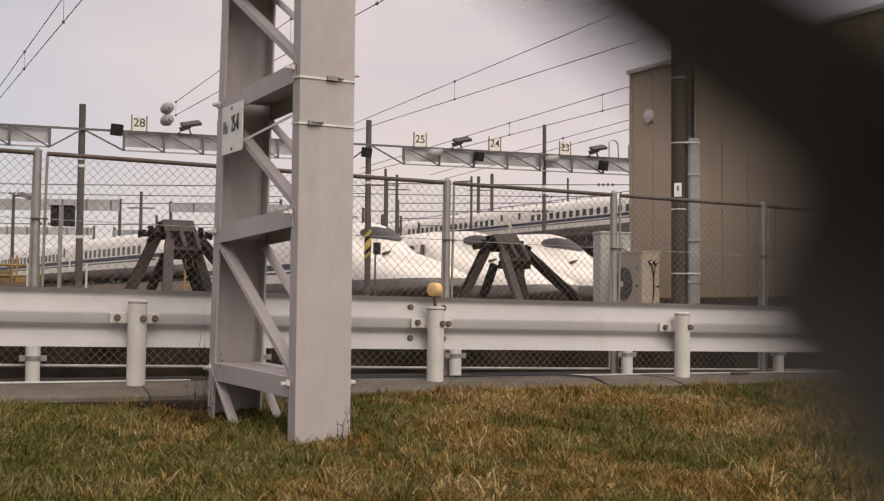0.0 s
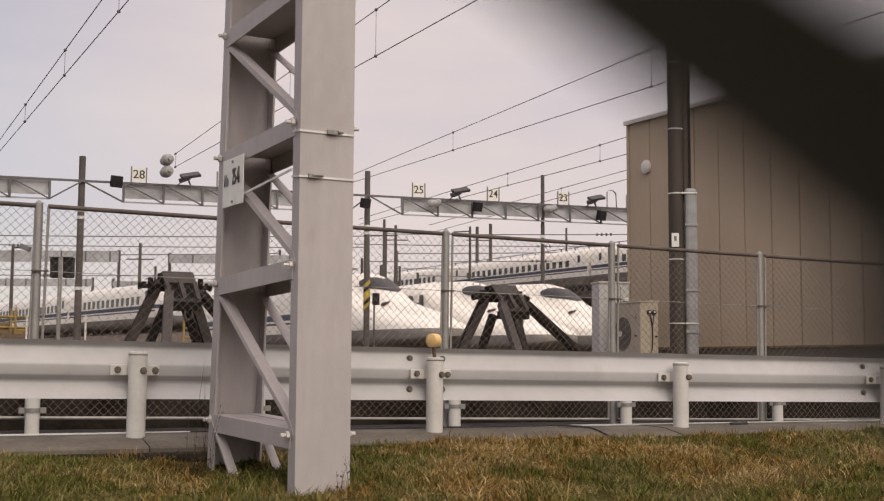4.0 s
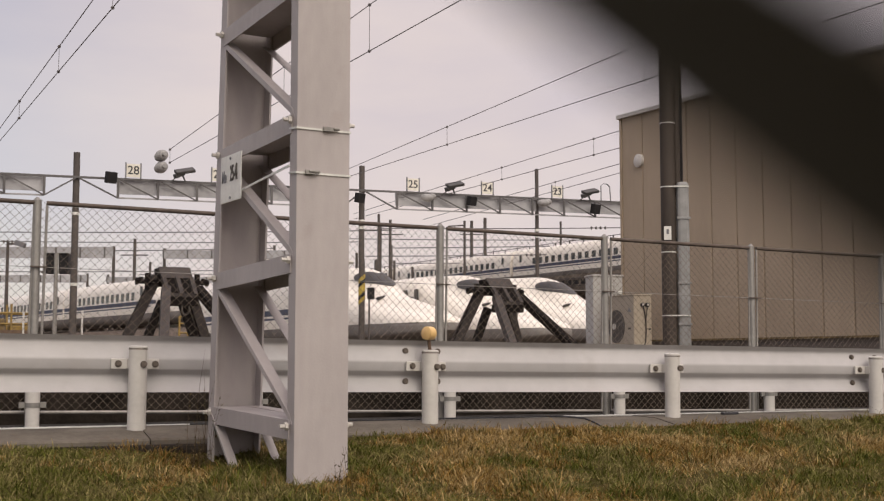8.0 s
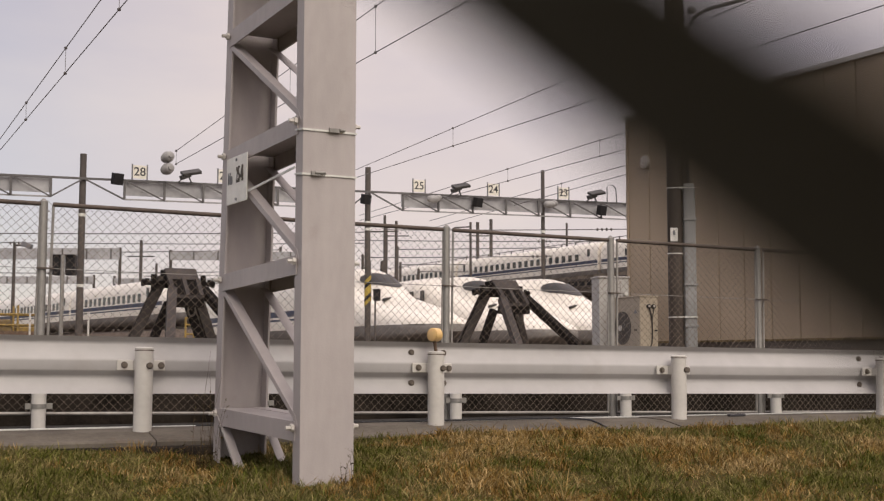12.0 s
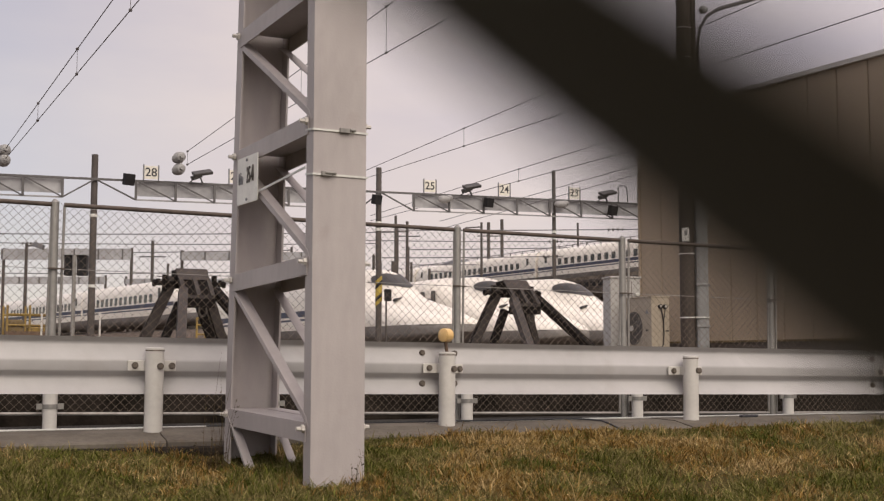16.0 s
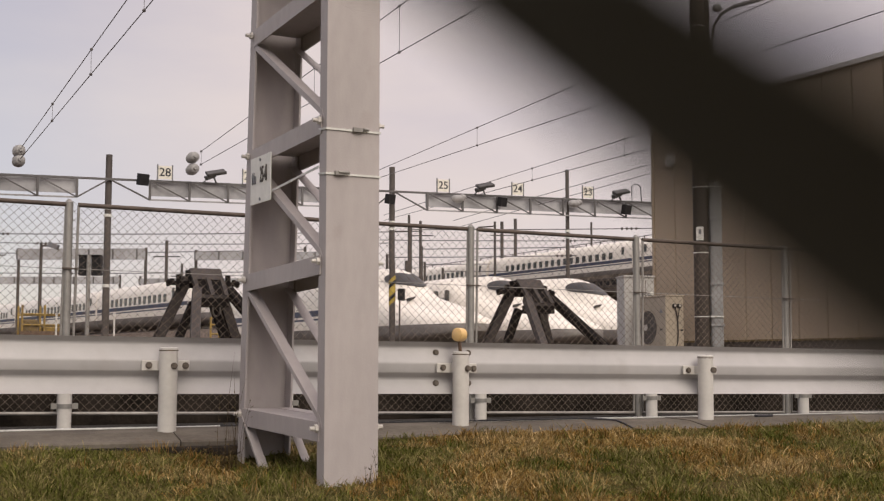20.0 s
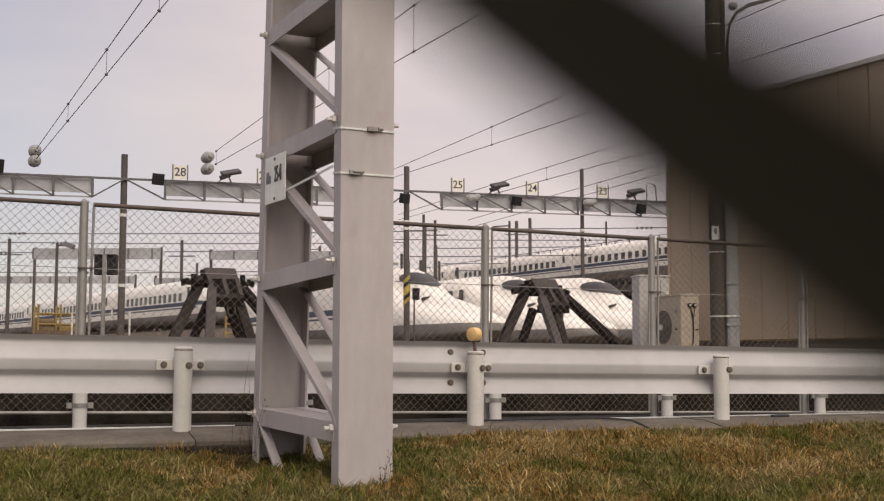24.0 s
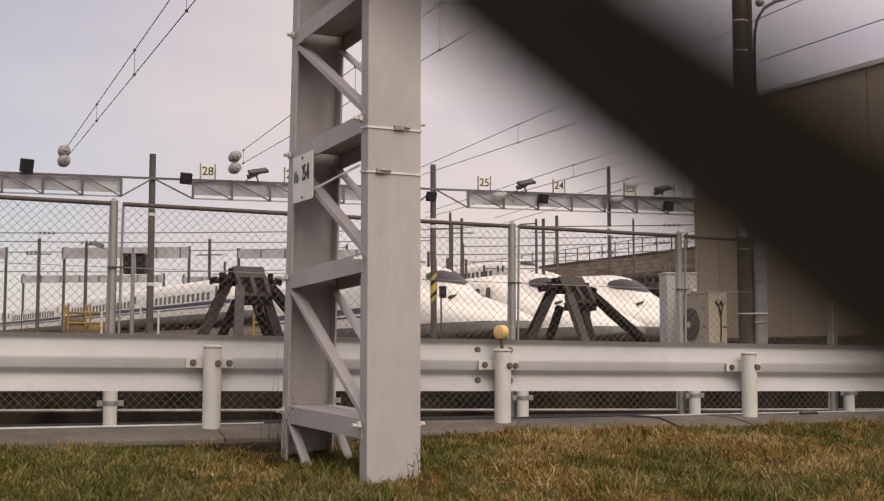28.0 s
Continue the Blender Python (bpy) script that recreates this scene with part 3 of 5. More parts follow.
def build_ac():
    root = empty("air_conditioner", Matrix.Translation((2.79, 20.95, 0.585)) @ pose(0, 0, 0, 0, 0, -68), "beige outdoor air-conditioning unit with a round fan grille", "air conditioner")
    part("casing", Shape().bevel_box((0.43, 0.17, 0.63), (0.85, 0.34, 0.94), 0.015), "ac_beige", root)
    part("lid", Shape().bevel_box((0.43, 0.17, 1.105), (0.87, 0.36, 0.025), 0.008), "ac_beige", root)
    for x in (0.12, 0.74):
        part("foot", Shape().box((x, 0.17, 0.08), (0.08, 0.36, 0.16)), "concrete", root)
    f = part("fan_opening", Shape().tube((0.30, -0.004, 0.60), (0.30, 0.01, 0.60), 0.275, 28), "fan_grey", root, "dark round fan opening")
    for k in range(1, 6):
        r = 0.05 * k
        ring = [Vector((0.30 + r * math.cos(w), -0.012, 0.60 + r * math.sin(w))) for w in [2 * math.pi * j / 24 for j in range(25)]]
        part("grille_ring", Shape().sweep(ring, [Vector((0.003, 0, 0)), Vector((0, -0.003, 0.003)), Vector((-0.003, 0, -0.003))]), "lamp_grey", f)
    part("hub", Shape().tube((0.24, -0.02, 0.60), (0.24, -0.005, 0.60), 0.05, 16), "trim_metal", f)
    part("badge", Shape().add([(0.66, -0.003, 0.83), (0.78, -0.003, 0.83), (0.72, -0.003, 0.90), (0.66, 0.003, 0.83), (0.78, 0.003, 0.83), (0.72, 0.003, 0.90)], [(0, 1, 2), (3, 5, 4), (0, 3, 4, 1), (1, 4, 5, 2), (2, 5, 3, 0)]), "lamp_grey", root)
    part("badge", Shape().box((0.72, -0.003, 0.56), (0.08, 0.004, 0.025)), "dark_box", root)
    part("badge", Shape().box((0.857, 0.30, 0.55), (0.004, 0.05, 0.025)), "dark_box", root)
    for y in (0.16, 0.25):
        v = part("valve", Shape().tube((0.85, y, 0.94), (0.885, y, 0.94), 0.038, 14), "dark_box", root, "dark pipe valve", True)
        part("valve_cap", Shape().tube((0.885, y, 0.945), (0.90, y, 0.945), 0.018, 10), "trim_metal", v)
    pts = [(0.17, 0.91), (0.19, 0.84), (0.215, 0.72), (0.22, 0.52), (0.21, 0.34), (0.16, 0.26), (0.09, 0.235), (0.05, 0.28)]
    part("pipe", Shape().sweep([Vector((0.875, y, z)) for y, z in pts], [Vector((0, 0.011, 0.004)), Vector((0.01, 0, 0)), Vector((0, -0.011, -0.004)), Vector((-0.01, 0, 0))]), "dark_box", root, "thin dark pipe", True)
    part("pipe", Shape().sweep([Vector((0.875, 0.25 - 0.008 * k, 0.91 - 0.05 * k)) for k in range(5)], [Vector((0, 0.008, 0.004)), Vector((0.008, 0, 0)), Vector((0, -0.008, -0.004)), Vector((-0.008, 0, 0))]), "dark_box", root, smooth=True)
    cab = empty("cabinet", Matrix.Translation((2.585, 21.25, 0.56)) @ pose(0, 0, 0, 0, 0, 12), "pale grey metal electrical cabinet", "cabinet")
    part("body", Shape().bevel_box((0.27, 0.2, 0.76), (0.54, 0.4, 1.48), 0.012), "cab_grey", cab)
    part("lid", Shape().bevel_box((0.27, 0.2, 1.515), (0.57, 0.44, 0.035), 0.01), "cab_grey", cab)
    part("plinth", Shape().box((0.27, 0.2, 0.02), (0.55, 0.42, 0.04)), "concrete", cab)
    part("door_seam", Shape().box((0.38, -0.001, 0.75), (0.008, 0.006, 1.4)), "seam", cab)
    part("lamp", Shape().bevel_box((0.47, -0.03, 1.22), (0.08, 0.06, 0.05), 0.012), "sign_white", cab, "small white lamp")


def build_utility_pole():
    root = empty("utility_pole", Matrix.Translation((2.835, 15.45, 0.5)), "dark brown utility pole with a grey cable conduit", "utility pole")
    part("shaft", Shape().tube((0, 0, 0), (0, 0, 9.0), 0.094, 28, 0.088), "dark_pole", root, smooth=True)
    part("riser", Shape().tube((0.118, 0.02, 2.2), (0.105, 0.02, 9.0), 0.045, 14), "dark_pole", root, "dark cable riser", True)
    cond = part("conduit", Shape().bevel_box((0.172, -0.03, 1.17), (0.155, 0.13, 2.38), 0.04), "conduit_grey", root, "grey plastic cable cover")
    for z in (0.58, 1.09, 1.90):
        part("clamp", Shape().bevel_box((0.172, -0.10, z), (0.17, 0.012, 0.028), 0.004), "conduit_grey", cond)
    for z in (0.68, 1.47, 2.29, 3.10, 3.95, 4.33):
        s = Shape().tube((0, 0, z), (0, 0, z + 0.014), 0.097, 28)
        if z < 1 or 2 < z < 3:
            s.box((0.15, -0.10, z + 0.007), (0.19, 0.012, 0.016))
        part("band", s, "band_white", root)
    part("label", Shape().bevel_box((-0.03, -0.098, 1.71), (0.09, 0.012, 0.17), 0.003, pose(0, 0, 0, 0, 0, -12)), "sign_white", root, "small white plate")
    part("label_mark", Shape().box((-0.03, -0.105, 1.73), (0.03, 0.008, 0.06), pose(0, 0, 0, 0, 0, -12)), "lamp_grey", root)
    pts = [(0.165, -0.045, 2.3), (0.165, -0.045, 3.9), (0.17, -0.05, 4.15), (0.20, -0.07, 4.33), (0.28, -0.10, 4.47), (0.42, -0.14, 4.55), (0.81, -0.22, 4.64), (1.6, -0.45, 4.84), (4, -1.1, 5.5)]
    ring = [(0.026 * math.cos(w), 0.026 * math.sin(w)) for w in [math.pi * k / 4 for k in range(8)]]
    part("cable", Shape().sweep([Vector(p) for p in pts], [Vector((-0.5 * c, 0.85 * c, d)) for c, d in ring]), "wire", root, smooth=True)
    part("insulator", Shape().ball((0.235, -0.10, 4.55), 0.06, (1, 1, 0.9)), "insulator", root, "pale round insulator", True)


def build_buffer(x, y, first=None):
    m = Matrix.Translation((x, y, RAIL_Z)) @ pose(0, 0, 0, 0, 0, YARD_A)
    if first is not None:
        return copy_thing(first, m)
    # local x across the track, y away from the viewer along it
    root = empty("buffer_stop", m, "black steel buffer stop with slanting legs", "buffer stop", "buffer stops at the track ends")
    zt, zb, w = 1.06, 0.70, 0.195
    face = lambda u, out=0.0: Vector((0, -0.06 - 0.36 * u - out * 0.62, zt - (zt - zb) * u + out * 0.78))
    part("head", Shape().add([(-w, -0.06, zt), (w, -0.06, zt), (w, -0.22, 0.93), (-w, -0.22, 0.93), (-w, 0.12, zt), (w, 0.12, zt), (w, 0.12, 0.84), (-w, 0.12, 0.84)],
         [(0, 1, 2, 3), (4, 7, 6, 5), (0, 4, 5, 1), (3, 2, 6, 7), (0, 3, 7, 4), (1, 5, 6, 2)]), "black_steel", root)
    part("slope_plate", Shape().bar(face(0.0, -0.012), face(1.0, -0.012), 2 * w, 0.022, (1, 0, 0)), "black_steel", root)
    part("top_plate", Shape().bar(face(0.0, 0.012), face(0.40, 0.012), 2 * w, 0.028, (1, 0, 0)), "lit_worn_steel", root)
    for xx in (-w + 0.025, 0.0, w - 0.025):
        part("rib", Shape().bar(Vector((xx, 0, 0)) + face(0.38, 0.022), Vector((xx, 0, 0)) + face(1.0, 0.022), 0.05, 0.05, (1, 0, 0)), "lit_worn_steel", root)
    part("lip", Shape().bar(face(0.98, 0.015) - Vector((w, 0, 0)), face(0.98, 0.015) + Vector((w, 0, 0)), 0.035, 0.035), "lit_worn_steel", root)
    part("beam", Shape().bevel_box((0.0, -0.34, 0.645), (0.40, 0.22, 0.11), 0.012), "black_steel", root)
    for sx in (-1, 1):
        x0, xf = sx * 0.25, sx * 0.72
        top, foot = (-0.16, -0.50) if sx < 0 else (0.235, 0.66)
        # sunlight on the left front leg is put into its lighter steel
        part("leg", Shape().bar((top, -0.30, 0.80), (foot, -1.45, -0.12), 0.105, 0.10, (1, 0, 0)), "lit_worn_steel" if sx < 0 else "black_steel", root)
        part("leg", Shape().bar((sx * 0.184, 0.05, 0.96), (sx * 0.63, 0.30, -0.12), 0.10, 0.09, (0, 1, 0)), "black_steel", root)
        for e in (-0.052, 0.052):
            part("leg_flange", Shape().bar((sx * 0.184, 0.05 + e, 0.96), (sx * 0.63, 0.30 + e, -0.12), 0.014, 0.115, (0, 1, 0)), "lit_worn_steel", root)
        part("brace", Shape().bar((sx * 0.12, 0.0, 0.66), (sx * 0.42, 0.02, -0.12), 0.10, 0.09, (0, 1, 0)), "black_steel", root)
        b = part("bolt_bar", Shape().bevel_box((sx * 0.31, 0, 0.895), (0.24, 0.08, 0.055), 0.01), "black_steel", root)
        part("bolt", Shape().tube((sx * 0.31, -0.01, 0.80), (sx * 0.31, -0.01, 1.0), 0.034, 10), "black_steel", b)
        part("nut", Shape().tube((sx * 0.42, 0, 0.895), (sx * 0.455, 0, 0.895), 0.044, 6), "black_steel", b)
        part("nut", Shape().tube((sx * 0.39, -0.01, 0.92), (sx * 0.39, -0.01, 0.95), 0.026, 6), "black_steel", b)
    hook = [Vector((0.0, -0.43, 0.60)), Vector((0.0, -0.45, 0.52)), Vector((0.015, -0.45, 0.49)), Vector((0.045, -0.45, 0.475)), Vector((0.075, -0.45, 0.49)), Vector((0.09, -0.45, 0.52)), Vector((0.09, -0.43, 0.60))]
    part("hook", Shape().sweep(hook, [Vector((0.010, 0, 0.009)), Vector((0, -0.012, 0)), Vector((-0.010, 0, -0.009)), Vector((0, 0.012, 0))]), "fan_grey", root, "grey steel hook", True)
    return root


# ---- trains ----
# distance from the tip, half width, shoulder height, underside, squareness, canopy half width, canopy height
NOSE = [(0.0, 0.42, 1.02, 0.72, 2.0, 0.30, 1.04), (0.2, 0.78, 1.20, 0.60, 2.0, 0.45, 1.24), (0.6, 1.05, 1.34, 0.5, 2.1, 0.55, 1.42), (1.4, 1.28, 1.48, 0.4, 2.2, 0.64, 1.66), (2.6, 1.44, 1.66, 0.32, 2.3, 0.74, 1.90), (3.8, 1.54, 1.88, 0.28, 2.4, 0.84, 2.14),
        (4.6, 1.58, 2.05, 0.25, 2.5, 0.90, 2.38), (5.2, 1.61, 2.20, 0.25, 2.5, 0.94, 2.70), (5.8, 1.63, 2.36, 0.25, 2.5, 0.97, 3.02), (6.4, 1.64, 2.54, 0.25, 2.6, 1.00, 3.28), (7.2, 1.66, 2.80, 0.25, 2.8, 1.06, 3.48), (8.2, 1.67, 3.12, 0.25, 3.0, 1.18, 3.57), (9.4, 1.68, 3.45, 0.25, 3.4, 1.35, 3.60), (10.6, 1.68, 3.60, 0.25, 3.6, 1.5, 3.60)]


def nose_row(k):
    return [float(np.interp(k, [r[0] for r in NOSE], [r[i] for r in NOSE])) for i in range(7)]


def hull_top(k, x):
    """Height of the hull at distance k from the tip and x from the middle: shoulders merged with the cab canopy."""
    s, w, t, b, e, wc, tc = nose_row(k)
    mid = b + (t - b) * 0.42
    z = mid + (t - mid) * max(0.0, 1 - min(1.0, abs(x) / w) ** e) ** (1 / e)
    r = min(1.0, abs(x) / wc)
    top = mid + (tc - mid) * (1 - r ** 2.4) ** (1 / 2.4)
    blend = 0.22
    h = max(0.0, min(1.0, 0.5 + 0.5 * (top - z) / blend))
    return z + (top - z) * h + (blend * h * (1 - h) if r < 1 else 0)


def section(k, a):
    """Point of the hull at distance k from the tip, angle a round the section; nose towards +y at 0."""
    s, w, t, b, e, wc, tc = nose_row(k)
    c, d = math.cos(a), math.sin(a)
    mid = b + (t - b) * 0.42
    x = w * math.copysign(abs(c) ** (2 / e), c)
    return Vector((x, -k, hull_top(k, x) if d >= 0 else mid - (mid - b) * abs(d) ** (2 / 5)))


def hull(k0, k1, steps, lo, hi, name, material, parent, label="", seg=72):
    """The part of the hull between k0 and k1 whose faces lie between the heights lo and hi."""
    s = Shape()
    ks = [k0 + (k1 - k0) * i / steps for i in range(steps + 1)]
    if k0 < 0.01:
        ks = sorted(set([0.0, 0.08, 0.25, 0.5] + ks))
    vs = []
    for k in ks:
        for j in range(seg):
            p = section(k, 2 * math.pi * j / seg)
            vs.append(Vector((p.x, p.y, min(max(p.z, lo), hi))))
    fs = []
    for i in range(len(ks) - 1):
        for j in range(seg):
            q = (i * seg + j, i * seg + (j + 1) % seg, (i + 1) * seg + (j + 1) % seg, (i + 1) * seg + j)
            zs = [vs[n].z for n in q]
            if max(zs) - min(zs) < 1e-5 and (zs[0] in (lo, hi)):
                continue
            fs.append(q)
    for i in (0, len(ks) - 1):
        fs.append([i * seg + j for j in range(seg)])
    s.add(vs, fs)
    return part(name, s, material, parent, label, True)


def visor(body):
    """The dark wrap-round cab window on the canopy: low at the front, rising along the sides."""
    s, na, nk, vs = Shape(), 32, 8, []
    for j in range(na + 1):
        v = 2 * j / na - 1
        front, rear = 5.02 + 1.15 * v * v, 6.20 + 1.35 * abs(v) ** 1.6
        half = (rear - front) / 2 * math.sqrt(max(0.0, 1 - abs(v) ** 6))
        for i in range(nk + 1):
            k, x = (front + rear) / 2 + half * (2 * i / nk - 1), 0.76 * v
            p = Vector((x, -k, hull_top(k, x)))
            n = Vector((0.05, 0, hull_top(k, x + 0.05) - p.z)).cross(Vector((0, -0.05, hull_top(k + 0.05, x) - p.z)))
            n = n.normalized() * (1 if n.z > 0 else -1)
            vs.append(p + n * 0.025)
    s.add(vs, [(j * (nk + 1) + i, j * (nk + 1) + i + 1, (j + 1) * (nk + 1) + i + 1, (j + 1) * (nk + 1) + i) for j in range(na) for i in range(nk)])
    part("cab_window", s, "cab_glass", body, "dark wrap-round cab window", True)


WINDOW = {}


def add_windows(body, ys, z, side=1):
    if "me" not in WINDOW:
        WINDOW["me"] = mesh_of("window", Shape().bevel_box((0, 0, 0), (0.05, 0.56, 0.60), 0.03), "train_glass")
    for y in ys:
        o = part("window", WINDOW["me"], "train_glass", body)
        o.matrix_basis = pose(side * 1.668, y, z)


def end_car(root, windows=True):
    body = hull(0, 27.2, 44, 1.0, 9, "end_car", "train_white", root, "white end car with a long streamlined nose")
    hull(0, 27.2, 34, 0, 1.0, "skirt", "train_skirt", body, "grey underside")
    visor(body)
    for x in (-0.62, 0.62):
        part("headlight", Shape().bevel_box((x, -4.5, hull_top(4.5, x) + 0.005), (0.52, 0.20, 0.10), 0.03, pose(0, 0, 0, 14, 10 if x > 0 else -10, 0)), "cab_glass", body)
    st = Shape().box((1.672, -17.3, 1.75), (0.03, 19.4, 0.27)).box((-1.672, -17.3, 1.75), (0.03, 19.4, 0.27))
    part("stripe", st, "train_blue", body, "dark blue stripe")
    part("thin_stripe", Shape().box((1.672, -17.8, 1.47), (0.03, 18.4, 0.09)).box((-1.672, -17.8, 1.47), (0.03, 18.4, 0.09)), "train_blue", body)
    for y in (-9.2, -10.3):
        part("door_window", Shape().bevel_box((1.672, y, 2.60), (0.05, 0.36, 0.68), 0.01), "train_glass", body)
    if windows:
        add_windows(body, [-11.9 - 1.04 * i for i in range(13)], 2.27)
    return body


def make_car(root, me_body, me_skirt, me_stripe, me_thin, me_door, y0, windows):
    b = part("car", me_body, "train_white", root)
    b.matrix_basis = pose(0, y0, 0)
    for n, me, mt in (("skirt", me_skirt, "train_skirt"), ("stripe", me_stripe, "train_blue"), ("thin_stripe", me_thin, "train_blue")):
        part(n, me, mt, b)
    for y in (-1.6, -23.4):
        part("door_window", me_door, "train_glass", b).matrix_basis = pose(0, y, 0)
    if windows:
        add_windows(b, [-3.4 - 1.04 * i for i in range(18)], 2.27)


CARS = {}


def train(name, m, cars, windowed, label, group=""):
    """A train with its nose at the origin of m, pointing along +y; cars trail behind."""
    root = empty(name, m, label, "train", group)
    end_car(root, windowed > 0)
    if cars and not CARS:
        seg = 36
        ring = [section(12, 2 * math.pi * j / seg) for j in range(seg)]
        for lo, hi, key, mt in ((1.0, 9, "body", "train_white"), (0, 1.0, "skirt", "train_skirt")):
            pr = [Vector((p.x, 0, min(max(p.z, lo), hi))) for p in ring]
            CARS[key] = mesh_of("car" if key == "body" else "skirt", Shape().sweep([(0, -0.25, 0), (0, -24.75, 0)], pr), mt, True)
        CARS["stripe"] = mesh_of("stripe", Shape().box((1.672, -12.5, 1.75), (0.03, 24.4, 0.27)).box((-1.672, -12.5, 1.75), (0.03, 24.4, 0.27)), "train_blue")
        CARS["thin"] = mesh_of("thin_stripe", Shape().box((1.672, -12.5, 1.47), (0.03, 24.4, 0.09)).box((-1.672, -12.5, 1.47), (0.03, 24.4, 0.09)), "train_blue")
        CARS["door"] = mesh_of("door_window", Shape().bevel_box((1.672, 0, 2.60), (0.05, 0.34, 0.66), 0.01), "train_glass")
    for i in range(cars):
        make_car(root, CARS["body"], CARS["skirt"], CARS["stripe"], CARS["thin"], CARS["door"], -27.2 - 25 * i, i < windowed)
    return root


def facing(p, z, angle):
    return Matrix.Translation((p[0], p[1], z)) @ pose(0, 0, 0, 0, 0, angle)


BANK_O, BANK_A, BANK_Z = Vector((-14.1, 80.7, 0)), 35.0, 2.82


def build_bank():
    """Raised bed of the far siding."""
    root = empty("embankment", Matrix.Translation(BANK_O) @ pose(0, 0, 0, 0, 0, BANK_A), "brown ballast embankment under the far siding", "embankment")
    part("bed", Shape().sweep([(0, -6, 0), (0, 140, 0)], [Vector((-4.4, 0, 0.5)), Vector((4.4, 0, 0.5)), Vector((1.9, 0, BANK_Z - 0.15)), Vector((-1.9, 0, BANK_Z - 0.15))]), "ballast", root)
    for x in (-0.72, 0.72):
        part("rail", Shape().box((x, 67, BANK_Z - 0.075), (0.07, 146, 0.15)), "steel_rail", root)
    part("buffer_block", Shape().bevel_box((0, -4.5, BANK_Z + 0.3), (2.4, 0.8, 1.0), 0.05), "old_concrete", root, "concrete end block")


def build_parked_trains():
    g = "parked trains in the yard"
    turn = YARD_A + 180
    lab = "white parked high-speed train with a dark cab window"
    for tip, cars, z in (((0.25, 46.4), 0, 1.0), ((4.62, 49.2), 1, 0.86), ((8.28, 51.6), 1, 0.92)):
        train("parked_train", facing(tip, z, turn), cars, 0, lab, g)
    train("parked_train", facing(BANK_O, BANK_Z, BANK_A + 180), 4, 3, "white parked high-speed train with a blue stripe on a raised track", g)


VIA_O, VIA_A = Vector((15.7, 109.0, 0)), 30.0
VU, VV = vec(VIA_A), vec(VIA_A + 90)


def build_viaduct():
    m = Matrix.Translation(VIA_O) @ pose(0, 0, 0, 0, 0, VIA_A)
    root = empty("viaduct", m, "brown concrete railway viaduct with a railing", "viaduct")
    # local y along the track away from the viewer, x across
    L0, L1 = -60, 330
    mid, ln = (L0 + L1) / 2, L1 - L0
    part("deck", Shape().box((3.2, mid, 7.1), (11.6, ln, 0.9)), "old_concrete", root)
    part("near_parapet", Shape().box((-2.5, mid, 7.5), (0.25, ln, 1.25)), "stone_wall", root)
    part("far_wall", Shape().box((9.05, mid, 8.45), (0.3, ln, 1.9)), "stone_wall", root, "brown stained wall")
    w = part("stone_wall", Shape().box((9.05, 16, 9.4), (0.3, 152, 3.8)), "stone_wall", root, "brown stone block wall behind the track")
    part("coping", Shape().box((8.98, 16, 11.36), (0.6, 152, 0.18)), "wall_cap", w, "dark coping")
    rng = random.Random(3)
    blocks = Shape()
    for c in range(8):
        y = 92.0 - rng.uniform(0, 0.6)
        while y > -30:
            l = rng.uniform(0.6, 1.4)
            dx = rng.uniform(0, 0.07)
            blocks.box((8.88 - dx, y - l / 2, 7.74 + 0.465 * c), (0.10, l - 0.05, 0.425))
            y -= l
    tagged(part("stone_block", blocks, "stone_blocks", w), kind="stuff")
    for z in (13.0, 12.2):
        part("railing", Shape().box((9.0, 110, z), (0.06, 300, 0.06)), "far_pole", root)
    pm = mesh_of("railing_post", Shape().box((9.0, 0, 12.2), (0.09, 0.09, 1.7)), "far_pole")
    for i in range(110):
        o = part("railing_post", pm, "far_pole", root)
        o.matrix_basis = pose(0, -30 + 2.5 * i, 0)
    part("far_parapet", Shape().box((9.05, 176, 10.3), (0.3, 168, 2.1)), "stone_wall", root, "brown stained wall")
    # flat near-black panels set on the parapet face, not cut through it
    panel_me = mesh_of("parapet_opening", Shape().bevel_box((-2.63, 0, 7.42), (0.06, 0.78, 0.42), 0.02), "dark_box")
    for i in range(34):
        o = part("parapet_opening", panel_me, "dark_box", root)
        o.matrix_basis = pose(0, -8 + 1.1 * i, 0)
    part("cable_duct", Shape().box((-2.68, mid, 7.75), (0.12, ln, 0.12)), "far_pole", root)
    part("cable_duct", Shape().box((-2.68, mid, 7.08), (0.12, ln, 0.10)), "far_pole", root)
    pier = mesh_of("pier", Shape().bevel_box((3.2, 0, 3.6), (6, 2.0, 6.3), 0.1), "old_concrete")
    for i in range(14):
        o = part("pier", pier, "old_concrete", root)
        o.matrix_basis = pose(0, -40 + 25 * i, 0)


# ---- overhead line ----
GAN_O, GAN_A = Vector((-1.59, 65.75, 0)), 26.0


def gan(s, z, d=0.0):
    p = GAN_O + vec(GAN_A) * s + vec(GAN_A + 90) * d
    return Vector((p.x, p.y, z + 0.016 * s))


